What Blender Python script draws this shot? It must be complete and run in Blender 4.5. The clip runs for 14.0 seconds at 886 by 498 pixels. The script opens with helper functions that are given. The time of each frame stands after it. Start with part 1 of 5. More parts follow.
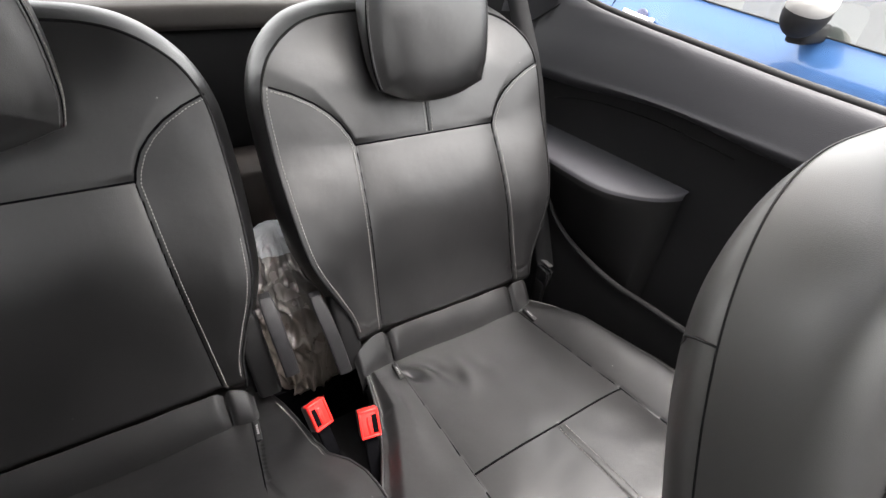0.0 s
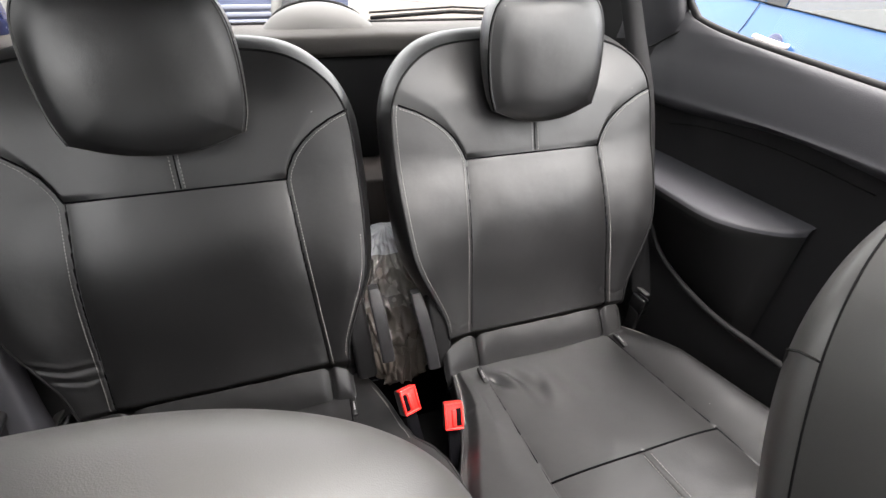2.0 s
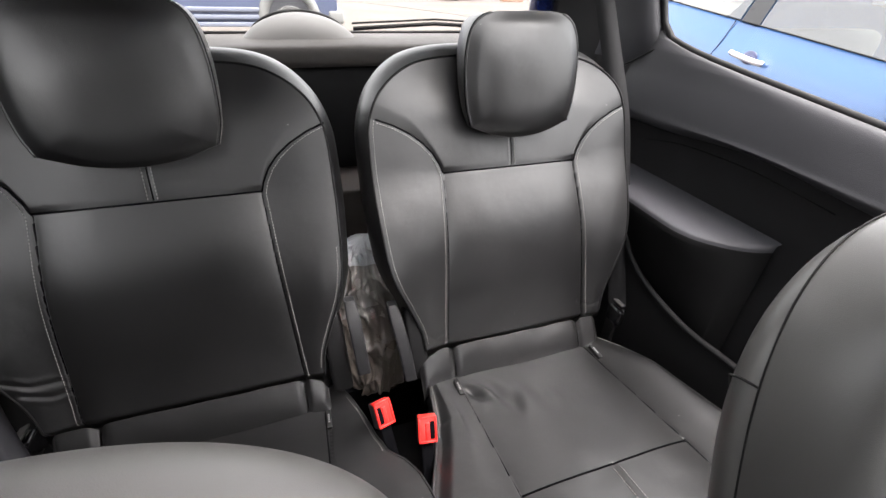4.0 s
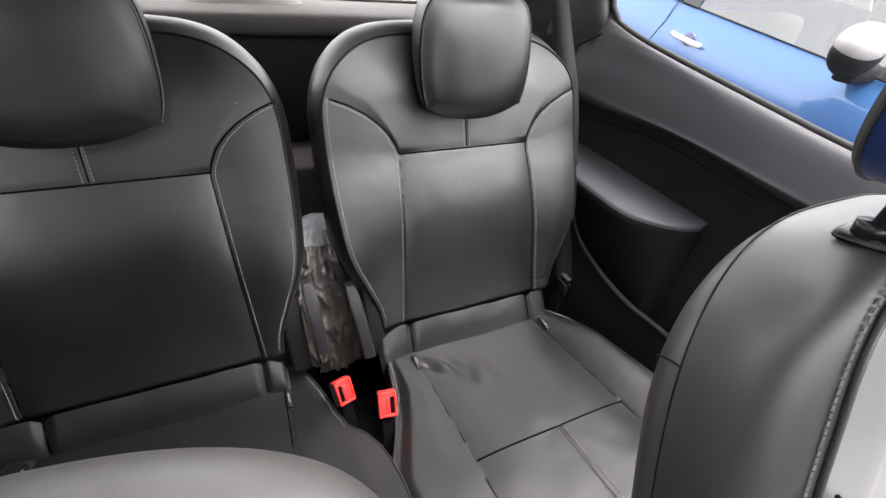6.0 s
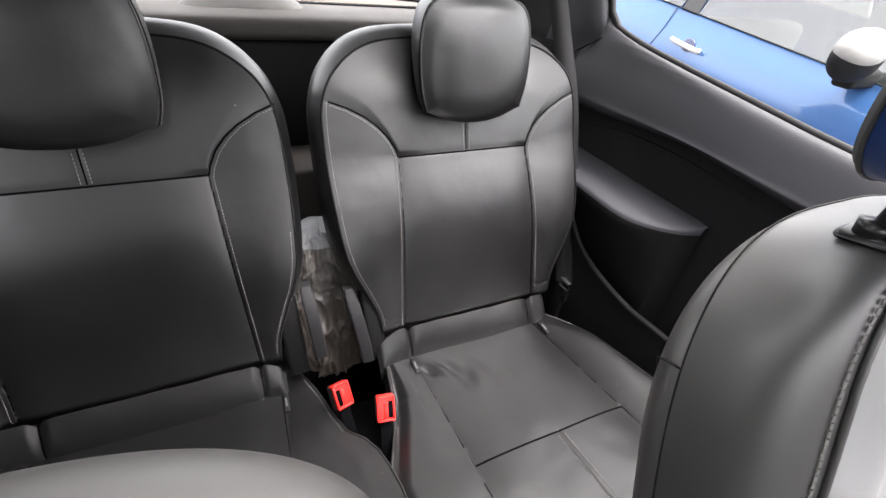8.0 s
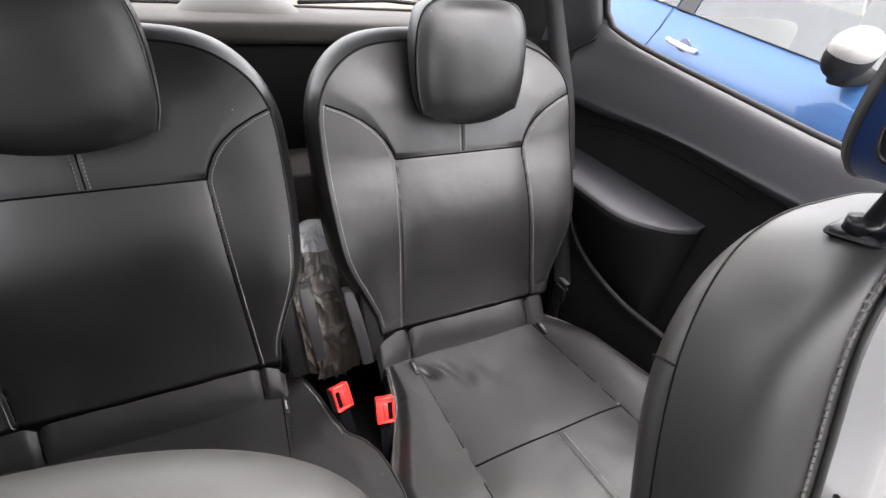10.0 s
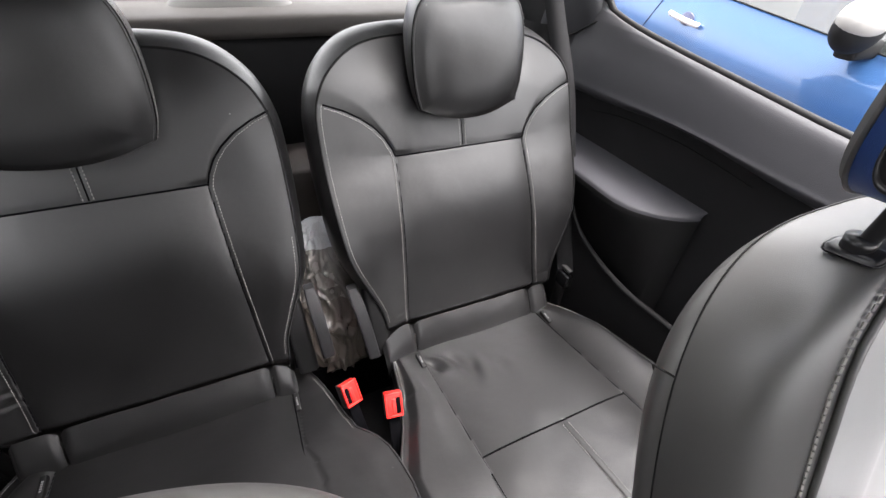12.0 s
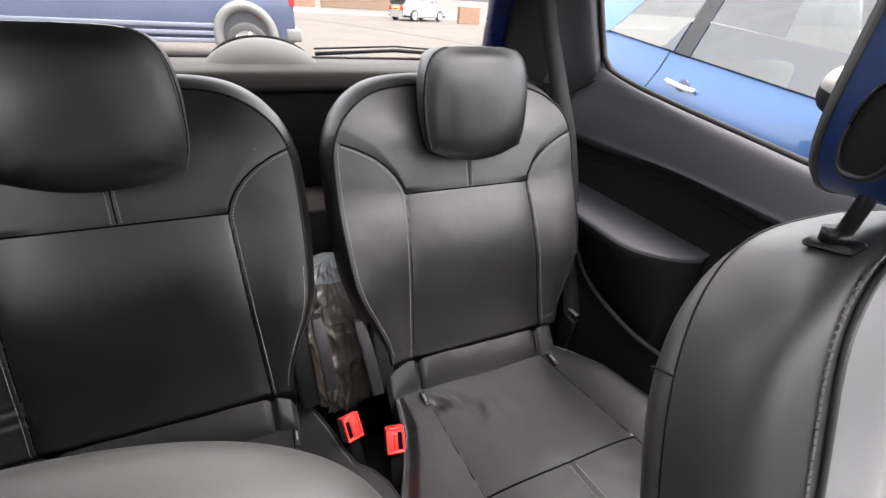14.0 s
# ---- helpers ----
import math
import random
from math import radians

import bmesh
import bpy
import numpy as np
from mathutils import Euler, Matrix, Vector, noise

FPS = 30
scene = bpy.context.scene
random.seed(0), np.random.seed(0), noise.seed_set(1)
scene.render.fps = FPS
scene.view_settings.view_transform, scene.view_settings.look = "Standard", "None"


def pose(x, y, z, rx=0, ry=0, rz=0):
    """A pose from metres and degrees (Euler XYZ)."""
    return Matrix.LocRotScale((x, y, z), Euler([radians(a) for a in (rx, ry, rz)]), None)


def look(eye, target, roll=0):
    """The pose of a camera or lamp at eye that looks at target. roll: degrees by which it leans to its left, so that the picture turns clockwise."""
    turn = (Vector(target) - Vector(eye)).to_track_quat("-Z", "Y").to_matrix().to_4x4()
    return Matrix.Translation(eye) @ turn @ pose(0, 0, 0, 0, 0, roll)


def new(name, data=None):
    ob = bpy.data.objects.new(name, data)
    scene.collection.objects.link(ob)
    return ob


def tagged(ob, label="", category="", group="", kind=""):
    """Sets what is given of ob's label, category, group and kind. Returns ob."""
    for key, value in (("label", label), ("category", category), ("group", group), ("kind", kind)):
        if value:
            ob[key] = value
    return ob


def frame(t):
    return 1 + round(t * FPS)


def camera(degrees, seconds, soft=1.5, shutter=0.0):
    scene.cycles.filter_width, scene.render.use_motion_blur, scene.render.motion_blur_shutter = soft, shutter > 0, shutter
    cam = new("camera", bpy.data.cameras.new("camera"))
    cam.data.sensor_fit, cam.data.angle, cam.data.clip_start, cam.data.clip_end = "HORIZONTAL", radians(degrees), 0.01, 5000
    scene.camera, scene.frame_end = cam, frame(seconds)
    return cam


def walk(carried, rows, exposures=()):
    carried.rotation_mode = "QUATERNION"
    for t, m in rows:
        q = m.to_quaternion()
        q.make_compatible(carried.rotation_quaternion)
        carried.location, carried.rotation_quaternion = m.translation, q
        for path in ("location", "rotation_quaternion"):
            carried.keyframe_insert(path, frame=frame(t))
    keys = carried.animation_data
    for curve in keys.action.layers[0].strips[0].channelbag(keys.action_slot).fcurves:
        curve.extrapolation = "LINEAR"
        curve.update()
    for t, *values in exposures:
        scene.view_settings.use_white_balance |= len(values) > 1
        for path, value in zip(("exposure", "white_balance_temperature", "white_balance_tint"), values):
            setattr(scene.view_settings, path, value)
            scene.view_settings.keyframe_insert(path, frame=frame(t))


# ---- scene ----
cam = camera(92.8, 14.0)
PATH = [
    (0, (-0.067, -0.039, 1.341), (0.784, 1.331, 0.158), 3.2),
    (0.5, (-0.104, -0.067, 1.341), (0.515, 1.464, 0.213), 2.5),
    (1, (-0.103, -0.071, 1.339), (0.433, 1.5, 0.224), 1.4),
    (1.5, (-0.106, -0.074, 1.333), (0.39, 1.508, 0.215), 0.6),
    (2, (-0.108, -0.08, 1.35), (0.391, 1.506, 0.238), 0.6),
    (2.5, (-0.114, -0.097, 1.368), (0.405, 1.501, 0.283), 3.0),
    (2.7, (-0.12, -0.094, 1.363), (0.413, 1.5, 0.279), 3.1),
    (4.8, (-0.069, -0.083, 1.378), (0.509, 1.478, 0.269), 1.2),
    (5, (-0.079, -0.083, 1.384), (0.55, 1.446, 0.259), 2.5),
    (5.5, (-0.084, -0.085, 1.386), (0.607, 1.372, 0.203), 4.6),
    (6, (-0.095, -0.082, 1.395), (0.645, 1.338, 0.197), 6.3),
    (6.5, (-0.09, -0.084, 1.394), (0.667, 1.324, 0.192), 6.9),
    (7, (-0.093, -0.087, 1.395), (0.659, 1.335, 0.205), 6.4),
    (7.5, (-0.091, -0.085, 1.392), (0.657, 1.348, 0.214), 6.3),
    (8, (-0.092, -0.083, 1.39), (0.65, 1.353, 0.212), 6.3),
    (10.5, (-0.091, -0.087, 1.392), (0.657, 1.354, 0.223), 5.7),
    (11, (-0.09, -0.081, 1.393), (0.652, 1.364, 0.226), 5.7),
    (11.5, (-0.082, -0.076, 1.419), (0.645, 1.35, 0.22), 4.0),
    (12, (-0.085, -0.072, 1.42), (0.628, 1.317, 0.17), 4.0),
    (12.5, (-0.099, -0.087, 1.419), (0.616, 1.304, 0.172), 5.3),
    (13, (-0.095, -0.113, 1.424), (0.627, 1.32, 0.231), 5.6),
    (13.5, (-0.093, -0.115, 1.417), (0.642, 1.339, 0.257), 5.2),
    (14, (-0.1, -0.117, 1.392), (0.632, 1.44, 0.371), 4.0),
]
walk(cam, [(t, look(eye, target, roll)) for t, eye, target, roll in PATH],
     [(0, 3.50, 6700, 14), (0.5, 3.68, 6700, 14), (1.5, 3.66, 6700, 14), (2.7, 3.44, 6700, 14), (5.0, 3.36, 6570, 16), (7.5, 3.40, 6570, 16), (10.5, 3.42, 6570, 16), (12.4, 3.50, 6570, 16), (13.0, 3.34, 6570, 16), (14.0, 3.10, 6570, 16)])

# ---- light ----
world = bpy.data.worlds.new("overcast_sky")
scene.world = world
world.use_nodes = True
wt = world.node_tree
bg = wt.nodes["Background"]
sky = wt.nodes.new("ShaderNodeTexSky")
sky.sky_type = "NISHITA"
sky.sun_disc = False
sky.sun_elevation = radians(71)
sky.sun_rotation = radians(121)
sky.dust_density = 4.0
haze = wt.nodes.new("ShaderNodeHueSaturation")
haze.inputs["Saturation"].default_value = 0.05
wt.links.new(sky.outputs[0], haze.inputs["Color"])
wt.links.new(haze.outputs[0], bg.inputs[0])
bg.inputs[1].default_value = 0.15
sun = new("sun", bpy.data.lights.new("sun", "SUN"))
sun.data.energy, sun.data.angle, sun.data.color = 1.5, radians(60), (1.0, 0.945, 0.90)
sun.matrix_world = look((1.5, -0.9, 5), (0, 0, 0))


# ---- materials ----
def nodes_of(name):
    m = bpy.data.materials.new(name)
    m.use_nodes = True
    nt = m.node_tree
    return m, nt, nt.nodes["Principled BSDF"]


def surface(name, dark, light, rough=0.5, metal=0.0, grain=400.0, bump=0.1, dist=0.001, blotch=6.0, rough_var=0.1, coat=0.0, voro=False, spec=0.5, specks=0.0, wave=0.0):
    """A surface with fine grain, larger blotches of colour and uneven gloss."""
    m, nt, p = nodes_of(name)
    tc = nt.nodes.new("ShaderNodeTexCoord")
    big = nt.nodes.new("ShaderNodeTexNoise")
    big.inputs["Scale"].default_value, big.inputs["Detail"].default_value = blotch, 5
    ramp = nt.nodes.new("ShaderNodeMix")
    ramp.data_type = "RGBA"
    ramp.inputs[6].default_value, ramp.inputs[7].default_value = (*dark, 1), (*light, 1)
    nt.links.new(tc.outputs["Object"], big.inputs["Vector"])
    nt.links.new(big.outputs["Fac"], ramp.inputs[0])
    if specks:
        # sparse pale dust: the core of a few cells
        cell = nt.nodes.new("ShaderNodeTexVoronoi")
        cell.inputs["Scale"].default_value = specks
        nt.links.new(tc.outputs["Object"], cell.inputs["Vector"])
        split = nt.nodes.new("ShaderNodeSeparateColor")
        nt.links.new(cell.outputs["Color"], split.inputs[0])
        size = nt.nodes.new("ShaderNodeMapRange")
        size.inputs[1].default_value, size.inputs[2].default_value, size.inputs[3].default_value, size.inputs[4].default_value = 0.7, 1.0, 0.0, 0.035
        nt.links.new(split.outputs[0], size.inputs[0])
        less = nt.nodes.new("ShaderNodeMath")
        less.operation = "LESS_THAN"
        nt.links.new(cell.outputs["Distance"], less.inputs[0])
        nt.links.new(size.outputs[0], less.inputs[1])
        dust = nt.nodes.new("ShaderNodeMix")
        dust.data_type = "RGBA"
        dust.inputs[7].default_value = (0.11, 0.108, 0.105, 1)
        nt.links.new(less.outputs[0], dust.inputs[0])
        nt.links.new(ramp.outputs[2], dust.inputs[6])
        nt.links.new(dust.outputs[2], p.inputs["Base Color"])
    else:
        nt.links.new(ramp.outputs[2], p.inputs["Base Color"])
    mr = nt.nodes.new("ShaderNodeMapRange")
    mr.inputs[1].default_value, mr.inputs[2].default_value = 0.3, 0.7
    mr.inputs[3].default_value, mr.inputs[4].default_value = max(0.02, rough - rough_var), min(1, rough + rough_var)
    nt.links.new(big.outputs["Fac"], mr.inputs[0])
    nt.links.new(mr.outputs[0], p.inputs["Roughness"])
    p.inputs["Metallic"].default_value = metal
    p.inputs["Coat Weight"].default_value = coat
    p.inputs["Coat Roughness"].default_value = 0.05
    p.inputs["Specular IOR Level"].default_value = spec
    if bump:
        fine = nt.nodes.new("ShaderNodeTexVoronoi" if voro else "ShaderNodeTexNoise")
        fine.inputs["Scale"].default_value = grain
        nt.links.new(tc.outputs["Object"], fine.inputs["Vector"])
        b = nt.nodes.new("ShaderNodeBump")
        b.inputs["Strength"].default_value, b.inputs["Distance"].default_value = bump, dist
        nt.links.new(fine.outputs["Distance" if voro else "Fac"], b.inputs["Height"])
        nt.links.new(b.outputs[0], p.inputs["Normal"])
        if wave:
            # slack unevenness of a stretched hide
            slack = nt.nodes.new("ShaderNodeTexNoise")
            slack.inputs["Scale"].default_value, slack.inputs["Detail"].default_value = wave, 3
            nt.links.new(tc.outputs["Object"], slack.inputs["Vector"])
            under = nt.nodes.new("ShaderNodeBump")
            under.inputs["Strength"].default_value, under.inputs["Distance"].default_value = 0.25, 0.0016
            nt.links.new(slack.outputs["Fac"], under.inputs["Height"])
            nt.links.new(under.outputs[0], b.inputs["Normal"])
    return m


def glass(name, tint=(0.93, 0.96, 0.95), mirror=0.06):
    m = bpy.data.materials.new(name)
    m.use_nodes = True
    nt = m.node_tree
    nt.nodes.clear()
    out = nt.nodes.new("ShaderNodeOutputMaterial")
    mix = nt.nodes.new("ShaderNodeMixShader")
    clear = nt.nodes.new("ShaderNodeBsdfTransparent")
    gloss = nt.nodes.new("ShaderNodeBsdfGlossy")
    lw = nt.nodes.new("ShaderNodeLayerWeight")
    lw.inputs["Blend"].default_value = 0.5
    steep = nt.nodes.new("ShaderNodeMath")
    steep.operation = "POWER"
    steep.inputs[1].default_value = 5.0
    nt.links.new(lw.outputs["Facing"], steep.inputs[0])
    fres = nt.nodes.new("ShaderNodeMapRange")
    fres.inputs[3].default_value, fres.inputs[4].default_value = mirror, 0.9
    nt.links.new(steep.outputs[0], fres.inputs[0])
    clear.inputs[0].default_value = (*tint, 1)
    gloss.inputs["Roughness"].default_value = 0.02
    nt.links.new(fres.outputs[0], mix.inputs[0])
    nt.links.new(clear.outputs[0], mix.inputs[1])
    nt.links.new(gloss.outputs[0], mix.inputs[2])
    nt.links.new(mix.outputs[0], out.inputs[0])
    return m


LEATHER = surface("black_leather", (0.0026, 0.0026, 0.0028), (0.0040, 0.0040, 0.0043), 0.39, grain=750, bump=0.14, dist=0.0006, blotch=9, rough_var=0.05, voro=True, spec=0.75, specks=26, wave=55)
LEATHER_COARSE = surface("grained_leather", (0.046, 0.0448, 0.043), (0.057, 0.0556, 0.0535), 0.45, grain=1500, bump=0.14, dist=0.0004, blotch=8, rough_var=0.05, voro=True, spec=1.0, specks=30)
THREAD_DULL = surface("dull_grey_thread", (0.15, 0.147, 0.14), (0.20, 0.195, 0.185), 0.8, grain=2000, bump=0.2)
PILLAR_TRIM = surface("dark_pillar_trim", (0.028, 0.0283, 0.0315), (0.036, 0.0364, 0.0405), 0.62, grain=700, bump=0.3, dist=0.0006, voro=True, spec=0.25)
# front panel leather, strong windscreen light put into its pale base colour
PANEL_LIT = surface("leather_paled_by_light", (0.35, 0.351, 0.35), (0.40, 0.402, 0.40), 0.42, grain=750, bump=0.06, dist=0.0006, blotch=9, voro=True, rough_var=0.03)
VAN_STRIP = surface("faded_blue_grey_strip", (0.085, 0.095, 0.125), (0.105, 0.115, 0.15), 0.6, grain=200, bump=0.1)
BLUE_LEATHER = surface("blue_leather", (0.013, 0.045, 0.165), (0.017, 0.055, 0.20), 0.45, grain=1200, bump=0.2, dist=0.0008, voro=True)
THREAD = surface("grey_thread", (0.20, 0.195, 0.182), (0.26, 0.252, 0.238), 0.8, grain=2000, bump=0.2)
PLASTIC = surface("black_trim_plastic", (0.0085, 0.0085, 0.0093), (0.0115, 0.0115, 0.0125), 0.6, grain=900, bump=0.25, dist=0.0005, voro=True, spec=0.25)
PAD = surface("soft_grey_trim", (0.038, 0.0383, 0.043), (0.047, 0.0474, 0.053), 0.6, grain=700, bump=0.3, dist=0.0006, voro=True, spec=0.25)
TRIM_GREY = surface("tailgate_trim_grey", (0.050, 0.046, 0.043), (0.061, 0.056, 0.052), 0.6, spec=0.3, grain=600, bump=0.3, dist=0.0006, voro=True)
# near-black that puts shade into colour: luggage space, seam grooves, buckle gap
SHADE_BLACK = surface("shade_black", (0.0015, 0.0015, 0.002), (0.0025, 0.0025, 0.003), 0.95, grain=500, bump=0.4, spec=0.02)
TRIM_LIGHT = surface("pale_grey_moulding", (0.080, 0.079, 0.077), (0.095, 0.094, 0.091), 0.55, grain=600, bump=0.2, dist=0.0005, voro=True)
# rubber parts, and the near-black of the shaded armrest body and tailgate panel
RUBBER_AND_SHADE = surface("black_rubber_and_shade", (0.004, 0.004, 0.0043), (0.006, 0.006, 0.0064), 0.65, bump=0.05, spec=0.2)
GLOSS_BLACK = surface("satin_black_metal", (0.012, 0.012, 0.013), (0.016, 0.016, 0.017), 0.28, bump=0.02)
WEBBING = surface("dark_belt_webbing", (0.018, 0.018, 0.019), (0.026, 0.026, 0.027), 0.8, grain=900, bump=0.2, spec=0.05)
CARPET = surface("black_carpet", (0.008, 0.008, 0.009), (0.016, 0.016, 0.017), 0.95, grain=900, bump=0.8, dist=0.002, spec=0.1)
BROWN_BOARD = surface("brown_load_cover", (0.045, 0.038, 0.035), (0.065, 0.055, 0.05), 0.8, grain=500, bump=0.3)
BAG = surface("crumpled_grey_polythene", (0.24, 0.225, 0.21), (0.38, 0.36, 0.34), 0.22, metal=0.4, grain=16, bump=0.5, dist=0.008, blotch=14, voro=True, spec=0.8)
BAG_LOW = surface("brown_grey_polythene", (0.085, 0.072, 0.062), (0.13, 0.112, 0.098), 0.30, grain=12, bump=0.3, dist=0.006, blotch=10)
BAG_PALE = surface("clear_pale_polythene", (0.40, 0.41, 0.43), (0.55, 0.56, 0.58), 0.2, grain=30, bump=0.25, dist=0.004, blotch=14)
RED = surface("red_buckle_plastic", (0.60, 0.012, 0.009), (0.68, 0.018, 0.013), 0.32, bump=0.03)
WHITE_PRINT = surface("pale_print", (0.13, 0.13, 0.13), (0.17, 0.17, 0.17), 0.6, bump=0)
HEADLINER = surface("grey_headliner", (0.15, 0.147, 0.142), (0.19, 0.186, 0.18), 0.95, grain=500, bump=0.3)
BODY_BLUE = surface("dark_blue_body_paint", (0.003, 0.008, 0.055), (0.004, 0.011, 0.07), 0.3, coat=1.0, bump=0)
CAR_BLUE = surface("bright_blue_car_paint", (0.034, 0.100, 0.245), (0.040, 0.113, 0.275), 0.3, metal=0.25, coat=1.0, bump=0, blotch=2, rough_var=0.03)
VAN_BLUE = surface("faded_blue_van_paint", (0.046, 0.058, 0.100), (0.060, 0.074, 0.124), 0.35, coat=0.5, bump=0, blotch=1.2)
GREY_CLAD = surface("light_grey_cladding", (0.095, 0.095, 0.092), (0.125, 0.125, 0.12), 0.6, grain=200, bump=0.1)
CAR_WHITE = surface("white_car_paint", (0.27, 0.27, 0.265), (0.30, 0.30, 0.295), 0.3, coat=1.0, bump=0)
CHROME = surface("silver_grip", (0.75, 0.75, 0.76), (0.82, 0.82, 0.83), 0.25, metal=0.6, bump=0)
TYRE = surface("tyre_rubber", (0.02, 0.02, 0.02), (0.035, 0.035, 0.034), 0.85, grain=80, bump=0.2)
ALLOY = surface("silver_wheel", (0.45, 0.45, 0.46), (0.55, 0.55, 0.56), 0.4, metal=0.7, bump=0)
LAMP_RED = surface("red_lamp_lens", (0.55, 0.02, 0.02), (0.65, 0.03, 0.03), 0.15, coat=1.0, bump=0)
PLATE = surface("yellow_plate", (0.75, 0.58, 0.06), (0.8, 0.62, 0.08), 0.4, bump=0)
ASPHALT = surface("pale_worn_asphalt", (0.041, 0.033, 0.0265), (0.057, 0.0465, 0.038), 0.9, grain=60, bump=0.5, dist=0.01, blotch=0.5)
TAR = surface("dark_tar_joint", (0.012, 0.011, 0.011), (0.020, 0.018, 0.017), 0.9, grain=60, bump=0.4, dist=0.004)
PAVING = surface("pinkish_paving", (0.060, 0.050, 0.043), (0.080, 0.068, 0.059), 0.9, grain=40, bump=0.4, dist=0.01, blotch=0.8)
KERB = surface("concrete_kerb", (0.30, 0.29, 0.27), (0.38, 0.37, 0.35), 0.9, grain=60, bump=0.4, dist=0.005)
BRICK = surface("red_brown_brick", (0.17, 0.085, 0.05), (0.24, 0.125, 0.075), 0.9, grain=40, bump=0.4, dist=0.004, blotch=5)
MORTAR = surface("mortar", (0.36, 0.33, 0.29), (0.44, 0.41, 0.37), 0.95, grain=80, bump=0.4)
FENCE = surface("weathered_fence_wood", (0.13, 0.08, 0.05), (0.19, 0.125, 0.08), 0.85, grain=50, bump=0.4, dist=0.004, blotch=3)
SEAT_GREY = surface("light_grey_car_upholstery", (0.17, 0.176, 0.165), (0.22, 0.224, 0.21), 0.85, bump=0.1)
CLEAR = glass("clear_window_glass")
CAR_GLASS = glass("tinted_car_glass", (0.38, 0.42, 0.41), 0.20)


# ---- mesh helpers ----
def smooth(a, b, x):
    t = np.clip((np.asarray(x, float) - a) / (b - a), 0, 1)
    return t * t * (3 - 2 * t)


def mesh_ob(name, verts, faces, mat, parent=None, label="", shade=True):
    me = bpy.data.meshes.new(name)
    me.from_pydata([tuple(v) for v in verts], [], [tuple(f) for f in faces])
    me.validate()
    me.materials.append(mat)
    if shade:
        me.polygons.foreach_set("use_smooth", [True] * len(me.polygons))
    ob = new(name, me)
    ob.parent = parent
    if label:
        ob["label"] = label
    return ob


def part(name, bm, mat, parent=None, label="", shade=True):
    me = bpy.data.meshes.new(name)
    bmesh.ops.recalc_face_normals(bm, faces=bm.faces[:])
    bm.to_mesh(me)
    bm.free()
    me.materials.append(mat)
    if shade:
        me.polygons.foreach_set("use_smooth", [True] * len(me.polygons))
    ob = new(name, me)
    ob.parent = parent
    if label:
        ob["label"] = label
    return ob


def thing(name, label, category, at=(0, 0, 0), group="", kind=""):
    ob = new(name)
    ob.location = at
    ob.empty_display_size = 0.05
    return tagged(ob, label, category, group, kind)


def grid_faces(n, m, wrap=False):
    i, j = np.meshgrid(np.arange(n - 1), np.arange(m if wrap else m - 1), indexing="ij")
    a = i * m + j
    b = i * m + (j + 1) % m
    return np.stack([a, b, b + m, a + m], -1).reshape(-1, 4)


def sheet(name, P, mat, parent=None, label="", wrap=False, flip=False):
    n, m = P.shape[:2]
    f = grid_faces(n, m, wrap)
    if flip:
        f = f[:, ::-1]
    return mesh_ob(name, P.reshape(-1, 3).tolist(), f.tolist(), mat, parent, label)


def split_sheet(P, region, names, mats, parent, labels=None):
    """Cuts one grid of points into a mesh for each region number of its faces."""
    n, m = P.shape[:2]
    f = grid_faces(n, m)
    V = P.reshape(-1, 3)
    reg = region.reshape(-1)
    N = np.cross(np.gradient(P, axis=1), np.gradient(P, axis=0)).reshape(-1, 3)
    N = N / (np.linalg.norm(N, axis=1)[:, None] + 1e-12)
    obs = []
    for k, nm in enumerate(names):
        ff = f[reg == k]
        if not len(ff):
            continue
        used, inv = np.unique(ff, return_inverse=True)
        ob = mesh_ob(nm, V[used].tolist(), inv.reshape(-1, 4).tolist(), mats[k], parent, (labels or {}).get(k, ""))
        ob.data.normals_split_custom_set_from_vertices(N[used].tolist())
        obs.append(ob)
    return obs


def box_bm(x0, x1, y0, y1, z0, z1, bevel=0.0, seg=2):
    bm = bmesh.new()
    bmesh.ops.create_cube(bm, size=1, matrix=Matrix.Translation(((x0 + x1) / 2, (y0 + y1) / 2, (z0 + z1) / 2)) @ Matrix.Diagonal((x1 - x0, y1 - y0, z1 - z0, 1)))
    if bevel:
        bmesh.ops.bevel(bm, geom=bm.edges[:] + bm.verts[:], offset=bevel, segments=seg, profile=0.5, affect="EDGES")
    return bm


def box(name, x0, x1, y0, y1, z0, z1, mat, parent=None, bevel=0.0, label="", seg=2):
    return part(name, box_bm(x0, x1, y0, y1, z0, z1, bevel, seg), mat, parent, label, shade=bevel > 0)


def tube(name, pts, r, mat, parent=None, label="", sides=8, closed=False, flat=1.0):
    pts = [Vector(p) for p in pts]
    n = len(pts)
    V, up = [], Vector((0.13, 0.21, 0.97)).normalized()
    for i, p in enumerate(pts):
        a, b = (pts[i - 1], pts[(i + 1) % n]) if closed else (pts[max(0, i - 1)], pts[min(n - 1, i + 1)])
        t = (b - a).normalized()
        s = t.cross(up)
        s = s.normalized() if s.length > 1e-4 else Vector((1, 0, 0))
        w = s.cross(t)
        for k in range(sides):
            ang = 2 * math.pi * k / sides
            V.append(p + s * (r * math.cos(ang)) + w * (r * flat * math.sin(ang)))
    F = []
    for i in range(n if closed else n - 1):
        for k in range(sides):
            a, b = i * sides + k, i * sides + (k + 1) % sides
            c, d = ((i + 1) % n) * sides + (k + 1) % sides, ((i + 1) % n) * sides + k
            F.append((a, b, c, d))
    if not closed:
        F.append(tuple(range(sides))[::-1])
        F.append(tuple((n - 1) * sides + k for k in range(sides)))
    return mesh_ob(name, V, F, mat, parent, label)


